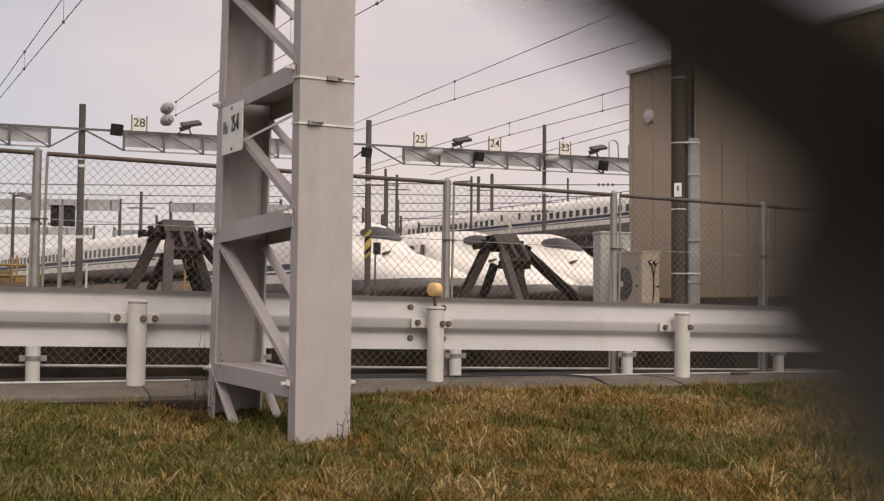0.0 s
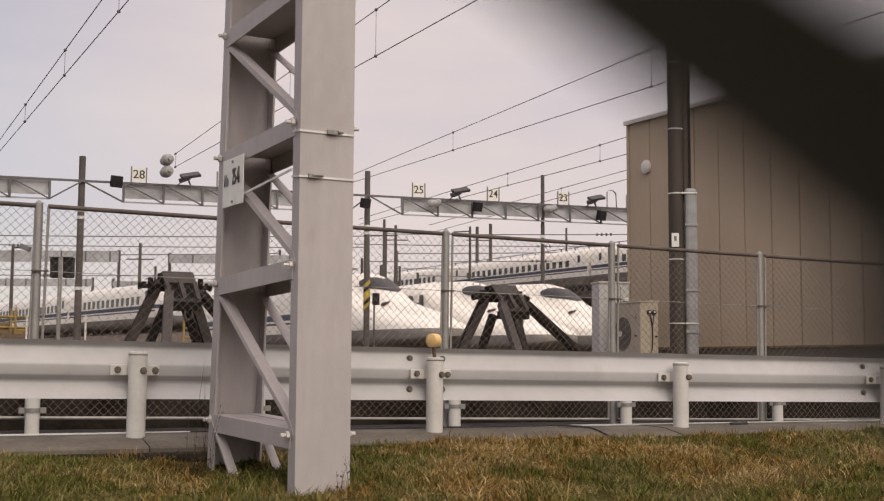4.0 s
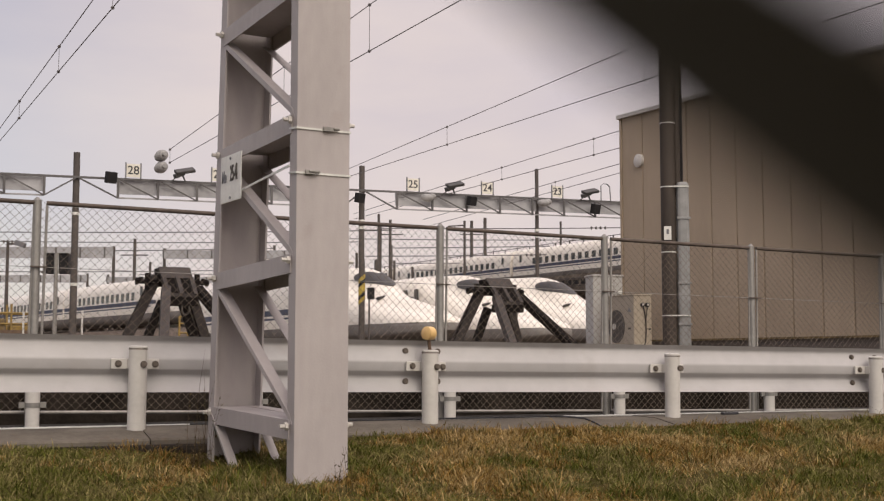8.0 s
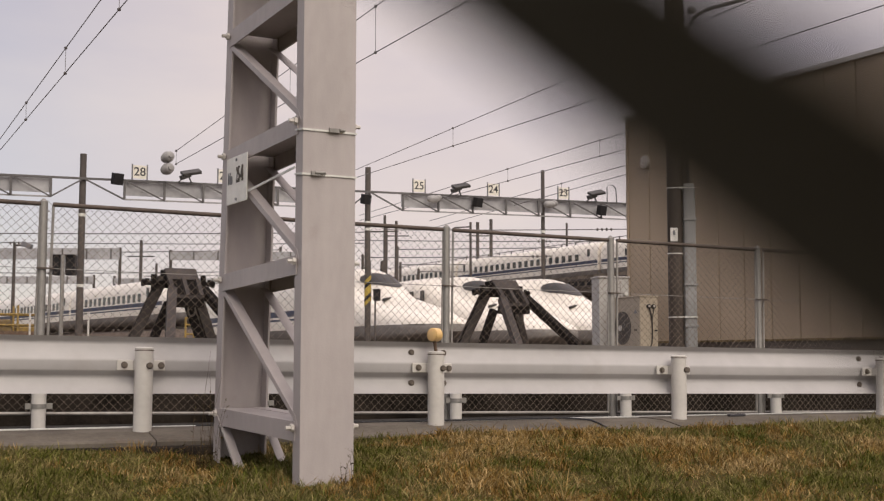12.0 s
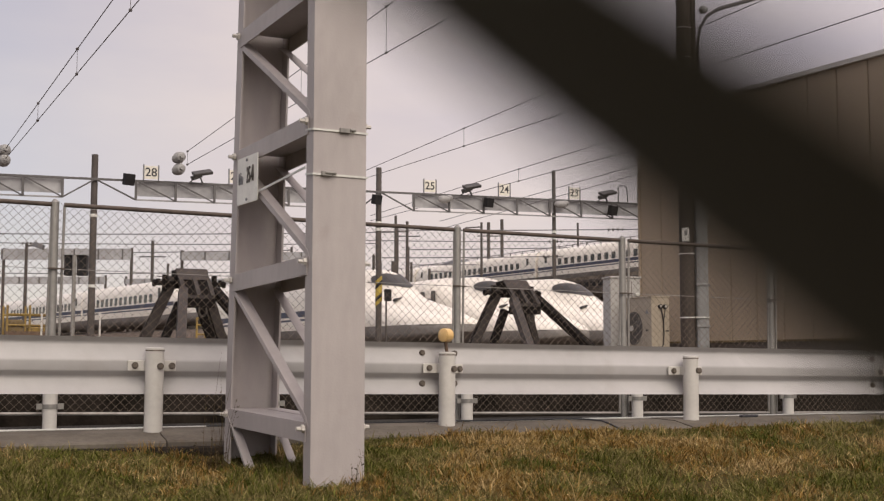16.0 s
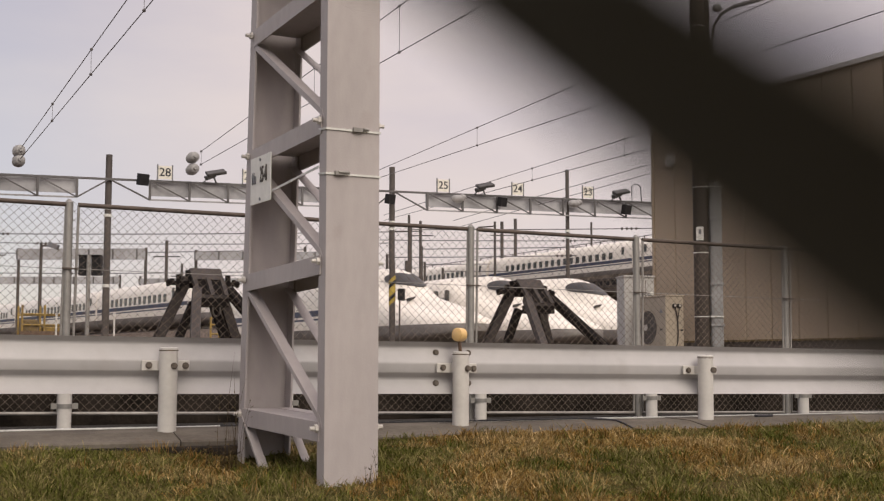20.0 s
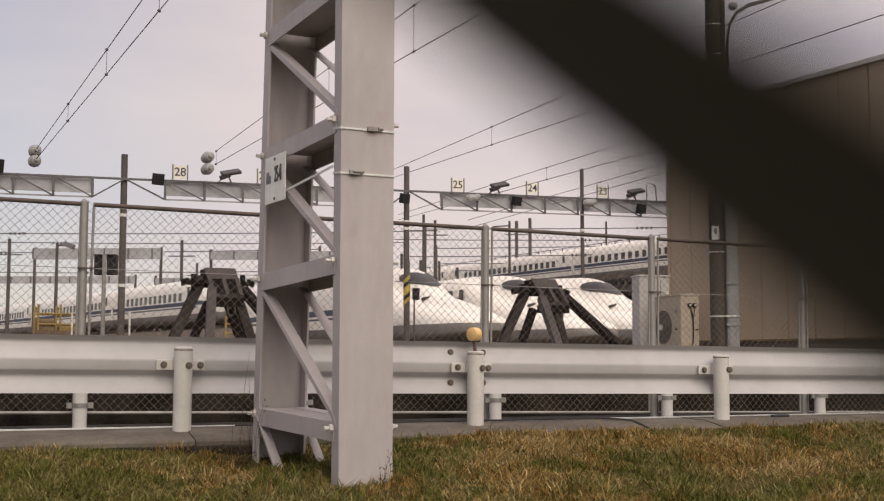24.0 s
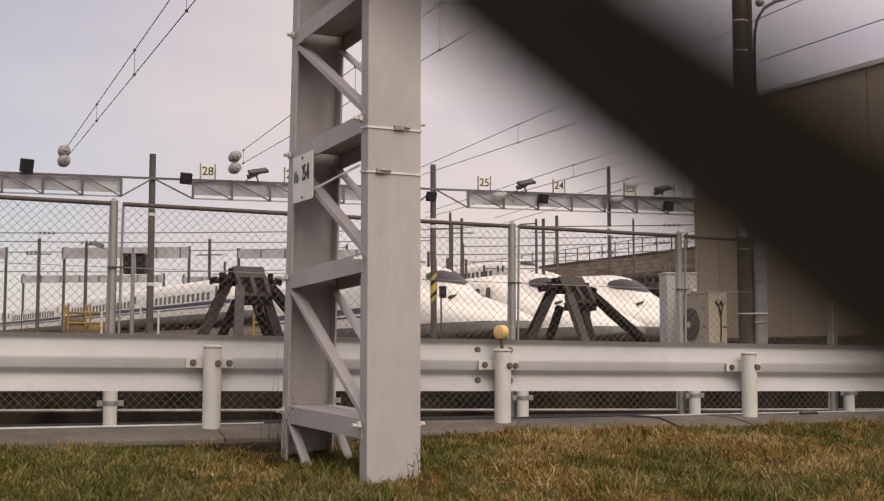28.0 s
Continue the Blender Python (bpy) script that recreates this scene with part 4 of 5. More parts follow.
def build_gantry():
    root = empty("line_gantry", Matrix.Translation(GAN_O) @ pose(0, 0, 0, 0, 0, GAN_A), "grey steel truss gantry carrying overhead wires", "gantry")
    z1, z0 = 9.47, 8.55
    zz = lambda s, z: z + 0.016 * s
    part("top_chord", Shape().bar((-26, 0, zz(-26, z1)), (26, 0, zz(26, z1)), 0.10, 0.10), "truss", root)
    for a, b in ((-26, -18.9), (-15.5, -4.0), (-0.9, 26)):
        part("bottom_chord", Shape().bar((a, 0, zz(a, z0)), (b, 0, zz(b, z0)), 0.07, 0.07), "truss_pale", root)
        part("panel_strip", Shape().bar((a, 0.2, zz(a, z1 - 0.36)), (b, 0.2, zz(b, z1 - 0.36)), 0.04, 0.70, (0, 1, 0)), "truss_plate", root, "grey sheet panels along the truss")
        n = max(2, round((b - a) / 2.0))
        for k in range(n + 1):
            x = a + (b - a) * k / n
            part("vertical", Shape().bar((x, -0.05, zz(x, z0)), (x, -0.05, zz(x, z1)), 0.11, 0.06, (1, 0, 0)), "truss", root)
            if k < n:
                x2 = a + (b - a) * (k + 1) / n
                part("diagonal", Shape().bar((x, -0.05, zz(x, z1)), (x2, -0.05, zz(x2, z0)), 0.06, 0.06), "truss", root)
    for a, b in ((-18.9, -17.4), (-15.5, -17.4), (-4.0, -2.8), (-0.9, -2.8)):
        part("knee_brace", Shape().bar((a, 0, zz(a, z0)), (b, 0, zz(b, z1)), 0.07, 0.07), "truss", root)
    for s, top, rad in ((-17.4, 10.4, 0.17), (-2.8, 10.75, 0.165), (7.83, 11.3, 0.115), (20, 11.2, 0.15), (-32, 10.4, 0.17)):
        part("pole", Shape().tube((s, 0.25, 0.55), (s, 0.25, top), rad, 14, rad * 0.9), "far_pole", root, smooth=True)
        for z in (4.05, 7.4, 7.75):
            part("pole_band", Shape().tube((s, 0.25, z), (s, 0.25, z + 0.14), rad + 0.02, 14), "band_white", root)
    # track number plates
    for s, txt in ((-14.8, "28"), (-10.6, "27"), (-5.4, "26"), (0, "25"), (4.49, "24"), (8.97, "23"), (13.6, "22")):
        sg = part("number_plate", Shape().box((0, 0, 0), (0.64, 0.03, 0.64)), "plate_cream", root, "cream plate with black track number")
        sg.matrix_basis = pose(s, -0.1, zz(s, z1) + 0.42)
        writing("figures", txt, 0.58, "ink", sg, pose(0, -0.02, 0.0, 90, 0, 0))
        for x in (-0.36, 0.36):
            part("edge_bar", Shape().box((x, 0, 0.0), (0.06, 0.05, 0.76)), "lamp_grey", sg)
    for s in (0.75, 7.95):
        part("insulator", Shape().ball((s, -0.3, zz(s, z1) - 0.28), 0.3, (1.3, 0.8, 0.7), 12, 8).ball((s + 0.3, -0.3, zz(s, z1) - 0.2), 0.22, (1, 0.8, 0.8), 12, 8), "insulator", root, "pale insulator", True)
    # loudspeakers and floodlights
    for s, dz, size in ((-15.9, 0.0, 0.5), (-3.15, -0.45, 0.46), (3.4, -0.35, 0.46), (11.35, -0.5, 0.5), (-23.2, 0.32, 0.55)):
        part("loudspeaker", Shape().bevel_box((s, -0.35, zz(s, z1) + dz), (size, 0.35, size * 1.1), 0.03, pose(0, 0, 0, 12, 0, 15)), "dark_box", root, "black box loudspeaker")
    for s in (-12.4, 2.35, 11.0):
        f = part("floodlight", Shape().bevel_box((s + 0.05, -0.3, zz(s, z1) + 0.50), (0.95, 0.5, 0.15), 0.03, pose(0, 0, 0, 25, -12, 0)), "dark_lamp", root, "dark grey floodlight on a bracket")
        part("housing", Shape().bevel_box((s - 0.22, -0.25, zz(s, z1) + 0.30), (0.50, 0.4, 0.20), 0.03, pose(0, 0, 0, 10, -24, 0)), "dark_lamp", f)
        part("bracket", Shape().bar((s - 0.55, -0.2, zz(s, z1)), (s - 0.15, -0.2, zz(s, z1) + 0.34), 0.1, 0.05).bar((s + 0.1, -0.2, zz(s, z1)), (s - 0.05, -0.2, zz(s, z1) + 0.34), 0.1, 0.05), "dark_lamp", f)
    hoop = [Vector((11.9, -0.1, zz(11.9, z1))), Vector((11.9, -0.1, zz(11.9, z1) + 0.9)), Vector((12.05, -0.1, zz(12, z1) + 1.02)), Vector((12.3, -0.1, zz(12, z1) + 1.02)), Vector((12.5, -0.1, zz(12, z1) + 0.85)), Vector((12.55, -0.1, zz(12, z1)))]
    part("hoop", Shape().sweep(hoop, [Vector((0.035, 0, 0.02)), Vector((0, -0.035, 0)), Vector((-0.035, 0, -0.02)), Vector((0, 0.035, 0))]), "truss", root, "bent steel pipe hoop")


def wire_pair(o, reach, low, up, first, spacing, insul=None, back=0.0):
    """Messenger and contact wire along a track, with hangers. o: a point of the line; low and up: height there and rise per metre towards the viewer."""
    root = empty("overhead_wire", Matrix.Translation((o[0], o[1], 0)) @ pose(0, 0, 0, 0, 0, 28.3), "overhead contact wires with hangers", "overhead wire", "overhead wires")
    h = lambda w, y: w[0] - w[1] * y
    for name, w in (("contact_wire", low), ("messenger_wire", up)):
        part(name, Shape().tube((0, back, h(w, back)), (0, -reach, h(w, -reach)), 0.016, 6), "wire", root)
    y = first
    while y > -reach:
        g = part("hanger", Shape().tube((0, y, h(low, y)), (0, y, h(up, y)), 0.009, 5), "wire", root)
        for w in (low, up):
            part("clip", Shape().ball((0, y, h(w, y)), 0.058, (1, 1, 1), 6, 4), "wire", g)
        y -= spacing
    if insul is not None:
        for w in (low, up):
            z = h(w, insul)
            body = Shape().tube((0, insul - 0.62, z), (0, insul + 0.62, z), 0.09, 12)
            for k in range(5):
                body.ball((0, insul - 0.42 + 0.21 * k, z), 0.29 - 0.03 * abs(k - 2), (1, 0.32, 1), 14, 6)
            part("insulator", body, "insulator", root, "pale ribbed insulator", True)
    return root


def build_wires():
    wire_pair((-20.0, 54.0), 60, (9.52, 0.0388), (9.98, 0.064), -8.0, 7.4, insul=0.6)
    wire_pair((-12.9, 58.0), 60, (9.83, 0.0195), (10.45, 0.058), -0.2, 7.4, insul=1.3)
    wire_pair((-3.9, 62.5), 60, (10.13, 0.005), (10.62, 0.041), -8.7, 14.3, back=3)
    wire_pair((0.3, 64.7), 60, (9.26, 0.012), (9.76, 0.027), -5.5, 7.7, back=12)
    wire_pair((4.5, 67.0), 60, (9.27, 0.036), (9.74, 0.033), -3.0, 9.0, back=12)


def build_yard_things():
    """Posts, signs and rails between the tracks, and the far masts."""
    # twin black boxes on a post
    r = empty("signal_box", Matrix.Translation((-9.3, 30.0, 0.56)), "pair of black signal boxes on a grey post", "signal")
    part("post", Shape().tube((0, -0.16, 0), (0, -0.16, 2.62), 0.05, 10), "galv", r)
    for x in (-0.155, 0.155):
        b = part("box", Shape().bevel_box((x, 0, 2.38), (0.235, 0.22, 0.50), 0.02), "dark_box", r)
        part("hood", Shape().box((x, -0.13, 2.62), (0.26, 0.08, 0.02)), "dark_box", b)
    # yellow work platform
    r = empty("work_platform", Matrix.Translation((-14.6, 40.0, 0.575)) @ pose(0, 0, 0, 0, 0, YARD_A), "yellow steel work platform with handrails", "platform")
    for x in (0, 0.7, 1.4):
        for y in (0, 0.9):
            part("post", Shape().tube((x, y, 0), (x, y, 1.85 if x < 1 else 1.55), 0.035, 8), "rail_yellow", r)
    for z in (0.85, 1.2, 1.55):
        for y in (0, 0.9):
            part("rail", Shape().tube((0, y, z), (1.4, y, z), 0.03, 8), "rail_yellow", r)
    part("deck", Shape().box((0.7, 0.45, 0.8), (1.5, 1.0, 0.06)), "rail_yellow", r)
    for x in (0.0, 0.7):
        part("brace", Shape().bar((x, -0.02, 0.05), (x + 0.7, -0.02, 0.78), 0.05, 0.05, (0, 1, 0)), "rust", r)
    part("toe_board", Shape().box((0.7, -0.03, 0.92), (1.5, 0.03, 0.16)), "rust", r)
    part("cover", Shape().bevel_box((0.25, 0.3, 1.12), (0.55, 0.5, 0.52), 0.06), "ochre", r, "ochre canvas cover")
    part("tool_box", Shape().bevel_box((1.0, 0.5, 1.0), (0.6, 0.5, 0.30), 0.03), "rail_yellow", r)
    for k in range(4):
        part("step", Shape().box((1.55 + 0.2 * k, 0.45, 0.65 - 0.17 * k), (0.22, 0.8, 0.04)), "rail_yellow", r)
    r = empty("handrail", Matrix.Translation((-8.45, 40.0, 0.575)), "yellow steel handrail beside the track", "handrail")
    for x in (0, 0.28, 0.56):
        part("post", Shape().tube((x, 0, 0), (x, 0, 1.45), 0.035, 8), "rail_yellow", r)
    for z in (0.9, 1.2, 1.42):
        part("rail", Shape().tube((0, 0, z), (0.56, 0, z), 0.03, 8), "rail_yellow", r)
    first = None
    for x, y, h in ((-8.42, 25.0, 1.0), (-7.24, 25.0, 0.95), (-5.65, 25.0, 1.05), (-4.9, 32, 1.0)):
        m = Matrix.Translation((x, y, 0.57))
        if first is None:
            first = empty("marker_stake", m, "thin white marker stake between the tracks", "stake", "white stakes in the yard")
            part("stake", Shape().bevel_box((0, 0, 0.5), (0.035, 0.035, 1.0), 0.006), "white_post", first)
            part("cap", Shape().box((0, 0, 1.01), (0.045, 0.045, 0.03)), "white_post", first)
        else:
            copy_thing(first, m)
    # striped post with a small black box
    r = empty("striped_post", Matrix.Translation((-2.86, 44.2, 0.57)), "grey post with a yellow and black striped sleeve", "post")
    part("post", Shape().tube((0, 0, 0), (0, 0, 3.6), 0.11, 12), "far_pole", r)
    for k in range(6):
        s = Shape().tube((0, 0, 2.08 + 0.15 * k), (0, 0, 2.23 + 0.15 * k), 0.122, 14)
        s.v = [(x, y, z + 0.9 * x) for x, y, z in s.v]
        part("stripe", s, "yellow" if k in (0, 2, 3, 5) else "dark_box", r)
    r = empty("signal_box", Matrix.Translation((-2.58, 44.0, 0.57)), "small black signal box on a thin post", "signal")
    part("post", Shape().tube((0, 0, 0), (0, 0, 2.5), 0.03, 8), "far_pole", r)
    part("box", Shape().bevel_box((0.06, 0, 2.38), (0.25, 0.22, 0.42), 0.02), "dark_box", r)
    # lamp post
    r = empty("lamp_post", Matrix.Translation((-21.0, 59.8, 0.57)), "dark lamp post with a short arm and floodlight", "lamp post")
    part("post", Shape().tube((0, 0, 0), (0, 0, 5.7), 0.10, 10, 0.07), "far_pole", r)
    part("arm", Shape().tube((0, 0, 5.6), (0.5, 0, 5.62), 0.05, 8), "far_pole", r)
    part("lamp_head", Shape().bevel_box((0.6, 0, 5.6), (0.5, 0.35, 0.25), 0.03, pose(0, 0, 0, 0, 20, 0)), "lamp_grey", r)
    # far masts
    for x, y, top, rad, arm in ((-27.2, 109.5, 11.2, 0.2, 0), (-43.0, 110, 11.4, 0.22, 0), (-5.6, 109.3, 13.4, 0.17, 0), (-5.55, 105.0, 9.0, 0.28, 0), (-5.0, 119.3, 14.0, 0.2, 0), (2.18, 119.3, 13.9, 0.17, -1.6),
                                (3.1, 129.2, 15.0, 0.25, 0), (4.5, 129.2, 15.3, 0.25, 0), (12.4, 129, 14.9, 0.16, 0), (-33.0, 140, 11.5, 0.2, 0), (-16.0, 135, 13.0, 0.2, 0)):
        r = empty("line_mast", Matrix.Translation((x, y, 0.56)), "distant dark overhead line mast", "mast", "far overhead line masts")
        part("shaft", Shape().tube((0, 0, 0), (0, 0, top - 0.56), rad * 0.8, 10, rad * 0.68), "far_pole", r)
        if arm:
            part("arm", Shape().bar((arm, 0, top - 1.1), (0, 0, top - 1.0), 0.12, 0.12), "far_pole", r)
        else:
            part("arm", Shape().bar((-1.2, 0, top - 2.0), (1.2, 0, top - 2.0), 0.1, 0.1), "far_pole", r)
    # far girders and cross wires
    for xa, xb, y, z, h in ((-41.5, -29.8, 112, 10.2, 1.0), (-25.3, -13.5, 112.5, 10.05, 0.75), (-62, -47, 112, 10.2, 1.0), (-55, -39, 136, 9.35, 0.8), (-37, -20, 137, 9.3, 0.6)):
        r = empty("line_gantry", Matrix.Translation((xa, y, 0)), "distant grey girder across the yard tracks", "gantry", "far girders")
        ln = xb - xa
        part("girder", Shape().box((ln / 2, 0, z), (ln, 0.3, h)), "truss_plate", r)
        for k in range(int(ln / 2.2) + 1):
            part("rib", Shape().box((2.2 * k, -0.2, z), (0.12, 0.1, h)), "truss", r)
        for x in (0.0, ln):
            part("leg", Shape().tube((x, 0.3, 0.56), (x, 0.3, z + 0.6), 0.14, 8), "far_pole", r)
    for xa, xb, y, z, z2 in ((-70, -5.6, 110, 12.35, 12.0), (-70, -16, 118, 11.1, 11.1), (-5.6, 40, 112, 12.4, 13.0), (-5.0, 40, 122, 11.5, 12.6), (-5.0, 45, 130, 10.6, 11.6), (-12, 40, 134, 13.6, 13.8), (-8, 30, 116, 10.2, 10.9), (-70, -8, 124, 12.9, 12.3), (-3, 40, 126, 9.6, 10.0), (-60, -20, 130, 9.9, 9.9)):
        r = empty("cross_wire", Matrix.Translation((xa, y, 0)), "thin wires strung across the yard", "overhead wire", "cross wires")
        f = lambda u: Vector(((xb - xa) * u, 0, z + (z2 - z) * u - 1.2 * u * (1 - u) * (xb - xa) / 60))
        part("wire", Shape().sweep([f(k / 10) for k in range(11)], [Vector((0, 0.045 * math.cos(w), 0.045 * math.sin(w))) for w in (0, 1.26, 2.51, 3.77, 5.03)]), "wire", r)
        for x, zz in ((0, z), (xb - xa, z2)):
            part("pole", Shape().tube((x, 0.1, 0.56), (x, 0.1, zz + 0.3), 0.13, 8), "far_pole", r)
        for q in range(4):
            part("insulator", Shape().ball(f(0.42 + 0.42 * q / (xb - xa)), 0.15, (0.7, 1, 1), 8, 6), "far_pole", r, smooth=True)


def build_tracks():
    """Raised ballast beds and rails."""
    bed_me = mesh_of("ballast_bed", Shape().sweep([(0, 0, 0), (0, 70, 0)], [Vector((-2.0, 0, 0)), Vector((2.0, 0, 0)), Vector((1.3, 0, 0.12)), Vector((-1.3, 0, 0.12))]), "ballast")
    rail_me = mesh_of("rail", Shape().sweep([(0, 0, 0), (0, 70, 0)], [Vector((-0.07, 0, 0)), Vector((0.07, 0, 0)), Vector((0.035, 0, 0.05)), Vector((0.035, 0, 0.15)), Vector((-0.035, 0, 0.15)), Vector((-0.035, 0, 0.05))]), "steel_rail")
    tie_me = mesh_of("sleeper", Shape().bevel_box((0, 0, 0.06), (2.4, 0.24, 0.16), 0.02), "concrete")
    for x, y in ((-2.77, 14.2), (1.36, 16.4), (0.25, 46.4), (4.62, 49.2), (8.28, 51.6)):
        r = empty("railway_track", Matrix.Translation((x, y, 0.576)) @ pose(0, 0, 0, 0, 0, YARD_A), "rusty railway track on stone ballast", "railway track", "yard tracks")
        part("ballast_bed", bed_me, "ballast", r)
        for sx in (-0.72, 0.72):
            o = part("rail", rail_me, "steel_rail", r)
            o.matrix_basis = pose(sx, 0, 0.12)
        for k in range(24):
            o = part("sleeper", tie_me, "concrete", r)
            o.matrix_basis = pose(0, 0.4 + 0.75 * k, 0)


def build_grass():
    rng = np.random.default_rng(5)
    kinds = {"grass": [], "dry_grass": []}
    n = 440000
    a = rng.uniform(-4.2, 4.6, n)
    d = -0.36 - 4.3 * rng.random(n) ** 1.12
    # clumps: blades drawn together round a centre, and taller there
    tall = np.ones(n)
    nc = 1700
    ca, cd, cr = rng.uniform(-4.0, 4.4, nc), -0.42 - 3.6 * rng.random(nc), rng.uniform(0.03, 0.11, nc)
    pick = rng.choice(n, 170000, replace=False)
    own = rng.integers(0, nc, len(pick))
    a[pick] = ca[own] + rng.normal(0, 1, len(pick)) * cr[own] * 0.6
    d[pick] = np.minimum(cd[own] + rng.normal(0, 1, len(pick)) * cr[own] * 0.5, -0.37)
    tall[pick] = ((1.2 + 20 * cr) * rng.uniform(0.5, 1.2, nc))[own]
    for k in range(n):
        p = at_guard(float(a[k]), float(d[k]))
        if abs(p.x) > 0.40 * p.y + 0.3 or p.y < 3.7:
            continue
        big = noise.noise((p.x * 0.9, p.y * 0.8, 3)) + 0.7 * noise.noise((p.x * 2.6, p.y * 2.0, 9))
        w = 1.5 * big + 0.6 * noise.noise((p.x * 9.0, p.y * 7.0, 5)) + rng.normal(0, 0.28) + 0.02 + float(np.interp(p.x, (-1.6, -0.6, 0.1, 0.7), (-0.85, -0.30, 0.3, -0.14)))
        lush = tall[k] * 0.6 + 1.3 * max(0.0, noise.noise((p.x * 3.1, p.y * 2.6, 21)) + 0.25 * noise.noise((p.x * 11, p.y * 9, 2)))
        kinds["dry_grass" if w > 0 else "grass"].append((p.x, p.y, ground_height(d[k], a[k]) + 0.02 * noise.noise((a[k], d[k], 0)) - 0.004, lush))
    for name, pts in kinds.items():
        P = np.array(pts)
        grow, P = P[:, 3], P[:, :3]
        n = len(P)
        h = rng.uniform(0.008, 0.030, n) * grow * (1 + 1.3 * rng.random(n) ** 9)
        th, ph = rng.uniform(0, 2 * np.pi, n), rng.uniform(0, 2 * np.pi, n)
        ln = h * rng.uniform(0.2, 1.4, n)
        wd = rng.uniform(0.0015, 0.0040, n)
        side = np.stack([np.cos(th) * wd, np.sin(th) * wd, 0 * wd], 1)
        lean = np.stack([np.cos(ph) * ln, np.sin(ph) * ln, h], 1)
        mid = P + lean * np.array([0.4, 0.4, 0.6])
        V = np.stack([P - side, P + side, mid + side * 0.8, mid - side * 0.8, P + lean], 1).reshape(-1, 3)
        b = np.arange(n) * 5
        me = bpy.data.meshes.new(name)
        quads = np.stack([b, b + 1, b + 2, b + 3], 1).tolist()
        tris = np.stack([b + 3, b + 2, b + 4], 1).tolist()
        me.from_pydata(V.tolist(), [], quads + tris)
        me.materials.append(M[name])
        tagged(new(name, me), "short green grass on the bank" if name == "grass" else "dry straw-coloured grass on the bank", "grass", kind="stuff")


def build_weeds():
    """Taller tufts along the kerb and the mast foot, and a few dry stalks."""
    rng = random.Random(11)
    spots = [((-1.46, 7.2), 0.82, 2), ((-1.42, 7.22), 0.60, 4), ((-1.38, 7.25), 0.45, 6), ((-1.46, 7.14), 0.2, 14), ((-1.40, 7.2), 0.19, 16), ((-0.47, 6.2), 0.24, 3), ((-0.50, 6.40), 0.2, 2), ((-0.85, 6.2), 0.12, 14), ((-1.05, 6.05), 0.12, 12)]
    for k in range(70):
        q = at_guard(rng.uniform(-3.6, 4.2), rng.uniform(-0.5, -0.38))
        spots.append(((q.x, q.y), rng.uniform(0.03, 0.09), 14))
    for k in range(60):
        q = at_guard(rng.uniform(-3.2, 4.0), rng.uniform(-3.4, -0.6))
        spots.append(((q.x, q.y), rng.uniform(0.04, 0.075), 22))
    shapes = {"weed": Shape(), "grass_tuft": Shape(), "dry_tuft": Shape()}
    for n, ((x, y), h, count) in enumerate(spots):
        d = (Vector((x, y, 0)) - GUARD_O).dot(GN)
        z = ground_height(d, (Vector((x, y, 0)) - GUARD_O).dot(GU))
        s = shapes["weed" if h > 0.18 else ("dry_tuft" if n % 3 else "grass_tuft")]
        for i in range(count):
            a, l = rng.uniform(0, 6.28), h * rng.uniform(0.45, 1.0)
            lean = rng.uniform(0.1, 0.6) * (1 if h < 0.2 else 0.5)
            r = 0.0022 if h < 0.2 else 0.0013
            b = Vector((x + rng.uniform(-0.05, 0.05), y + rng.uniform(-0.05, 0.05), z - 0.01))
            m = b + Vector((math.cos(a) * l * lean * 0.35, math.sin(a) * l * lean * 0.35, l * 0.6))
            t = b + Vector((math.cos(a) * l * lean, math.sin(a) * l * lean, l))
            s.tube(b, m, r, 3, caps=False).tube(m, t, r, 3, 0.0004, caps=False)
            if h > 0.18 and i % 2 == 0:
                for q in range(5):
                    c = b.lerp(t, 0.35 + 0.15 * q)
                    v = Vector((rng.uniform(-1, 1), rng.uniform(-1, 1), 0.6)) * 0.026
                    w = Vector((-v.y, v.x, 0)) * 0.25
                    s.add([c, c + v * 0.5 + w, c + v, c + v * 0.5 - w], [(0, 1, 2, 3)])
    for name, lab, cat, mt in (("weed", "dry brown weed stalks beside the mast and kerb", "weed", "weed_stalk"), ("grass_tuft", "tufts of green grass on the bank", "grass", "grass"), ("dry_tuft", "tufts of dry grass along the kerb", "grass", "dry_grass")):
        tagged(part(name, shapes[name], mt), lab, cat, kind="stuff")


def island_mat(name, cols):
    m = bpy.data.materials.new(name)
    m.use_nodes = True
    nt = m.node_tree
    g = nt.nodes.new("ShaderNodeNewGeometry")
    r = nt.nodes.new("ShaderNodeValToRGB")
    el = r.color_ramp.elements
    while len(el) < len(cols):
        el.new(0.5)
    for i, c in enumerate(cols):
        el[i].position, el[i].color = i / (len(cols) - 1), (*c, 1)
    nt.links.new(g.outputs["Random Per Island"], r.inputs[0])
    b = nt.nodes["Principled BSDF"]
    nt.links.new(r.outputs[0], b.inputs["Base Color"])
    b.inputs["Roughness"].default_value = 0.85
    b.inputs["Specular IOR Level"].default_value = 0.0
    return m


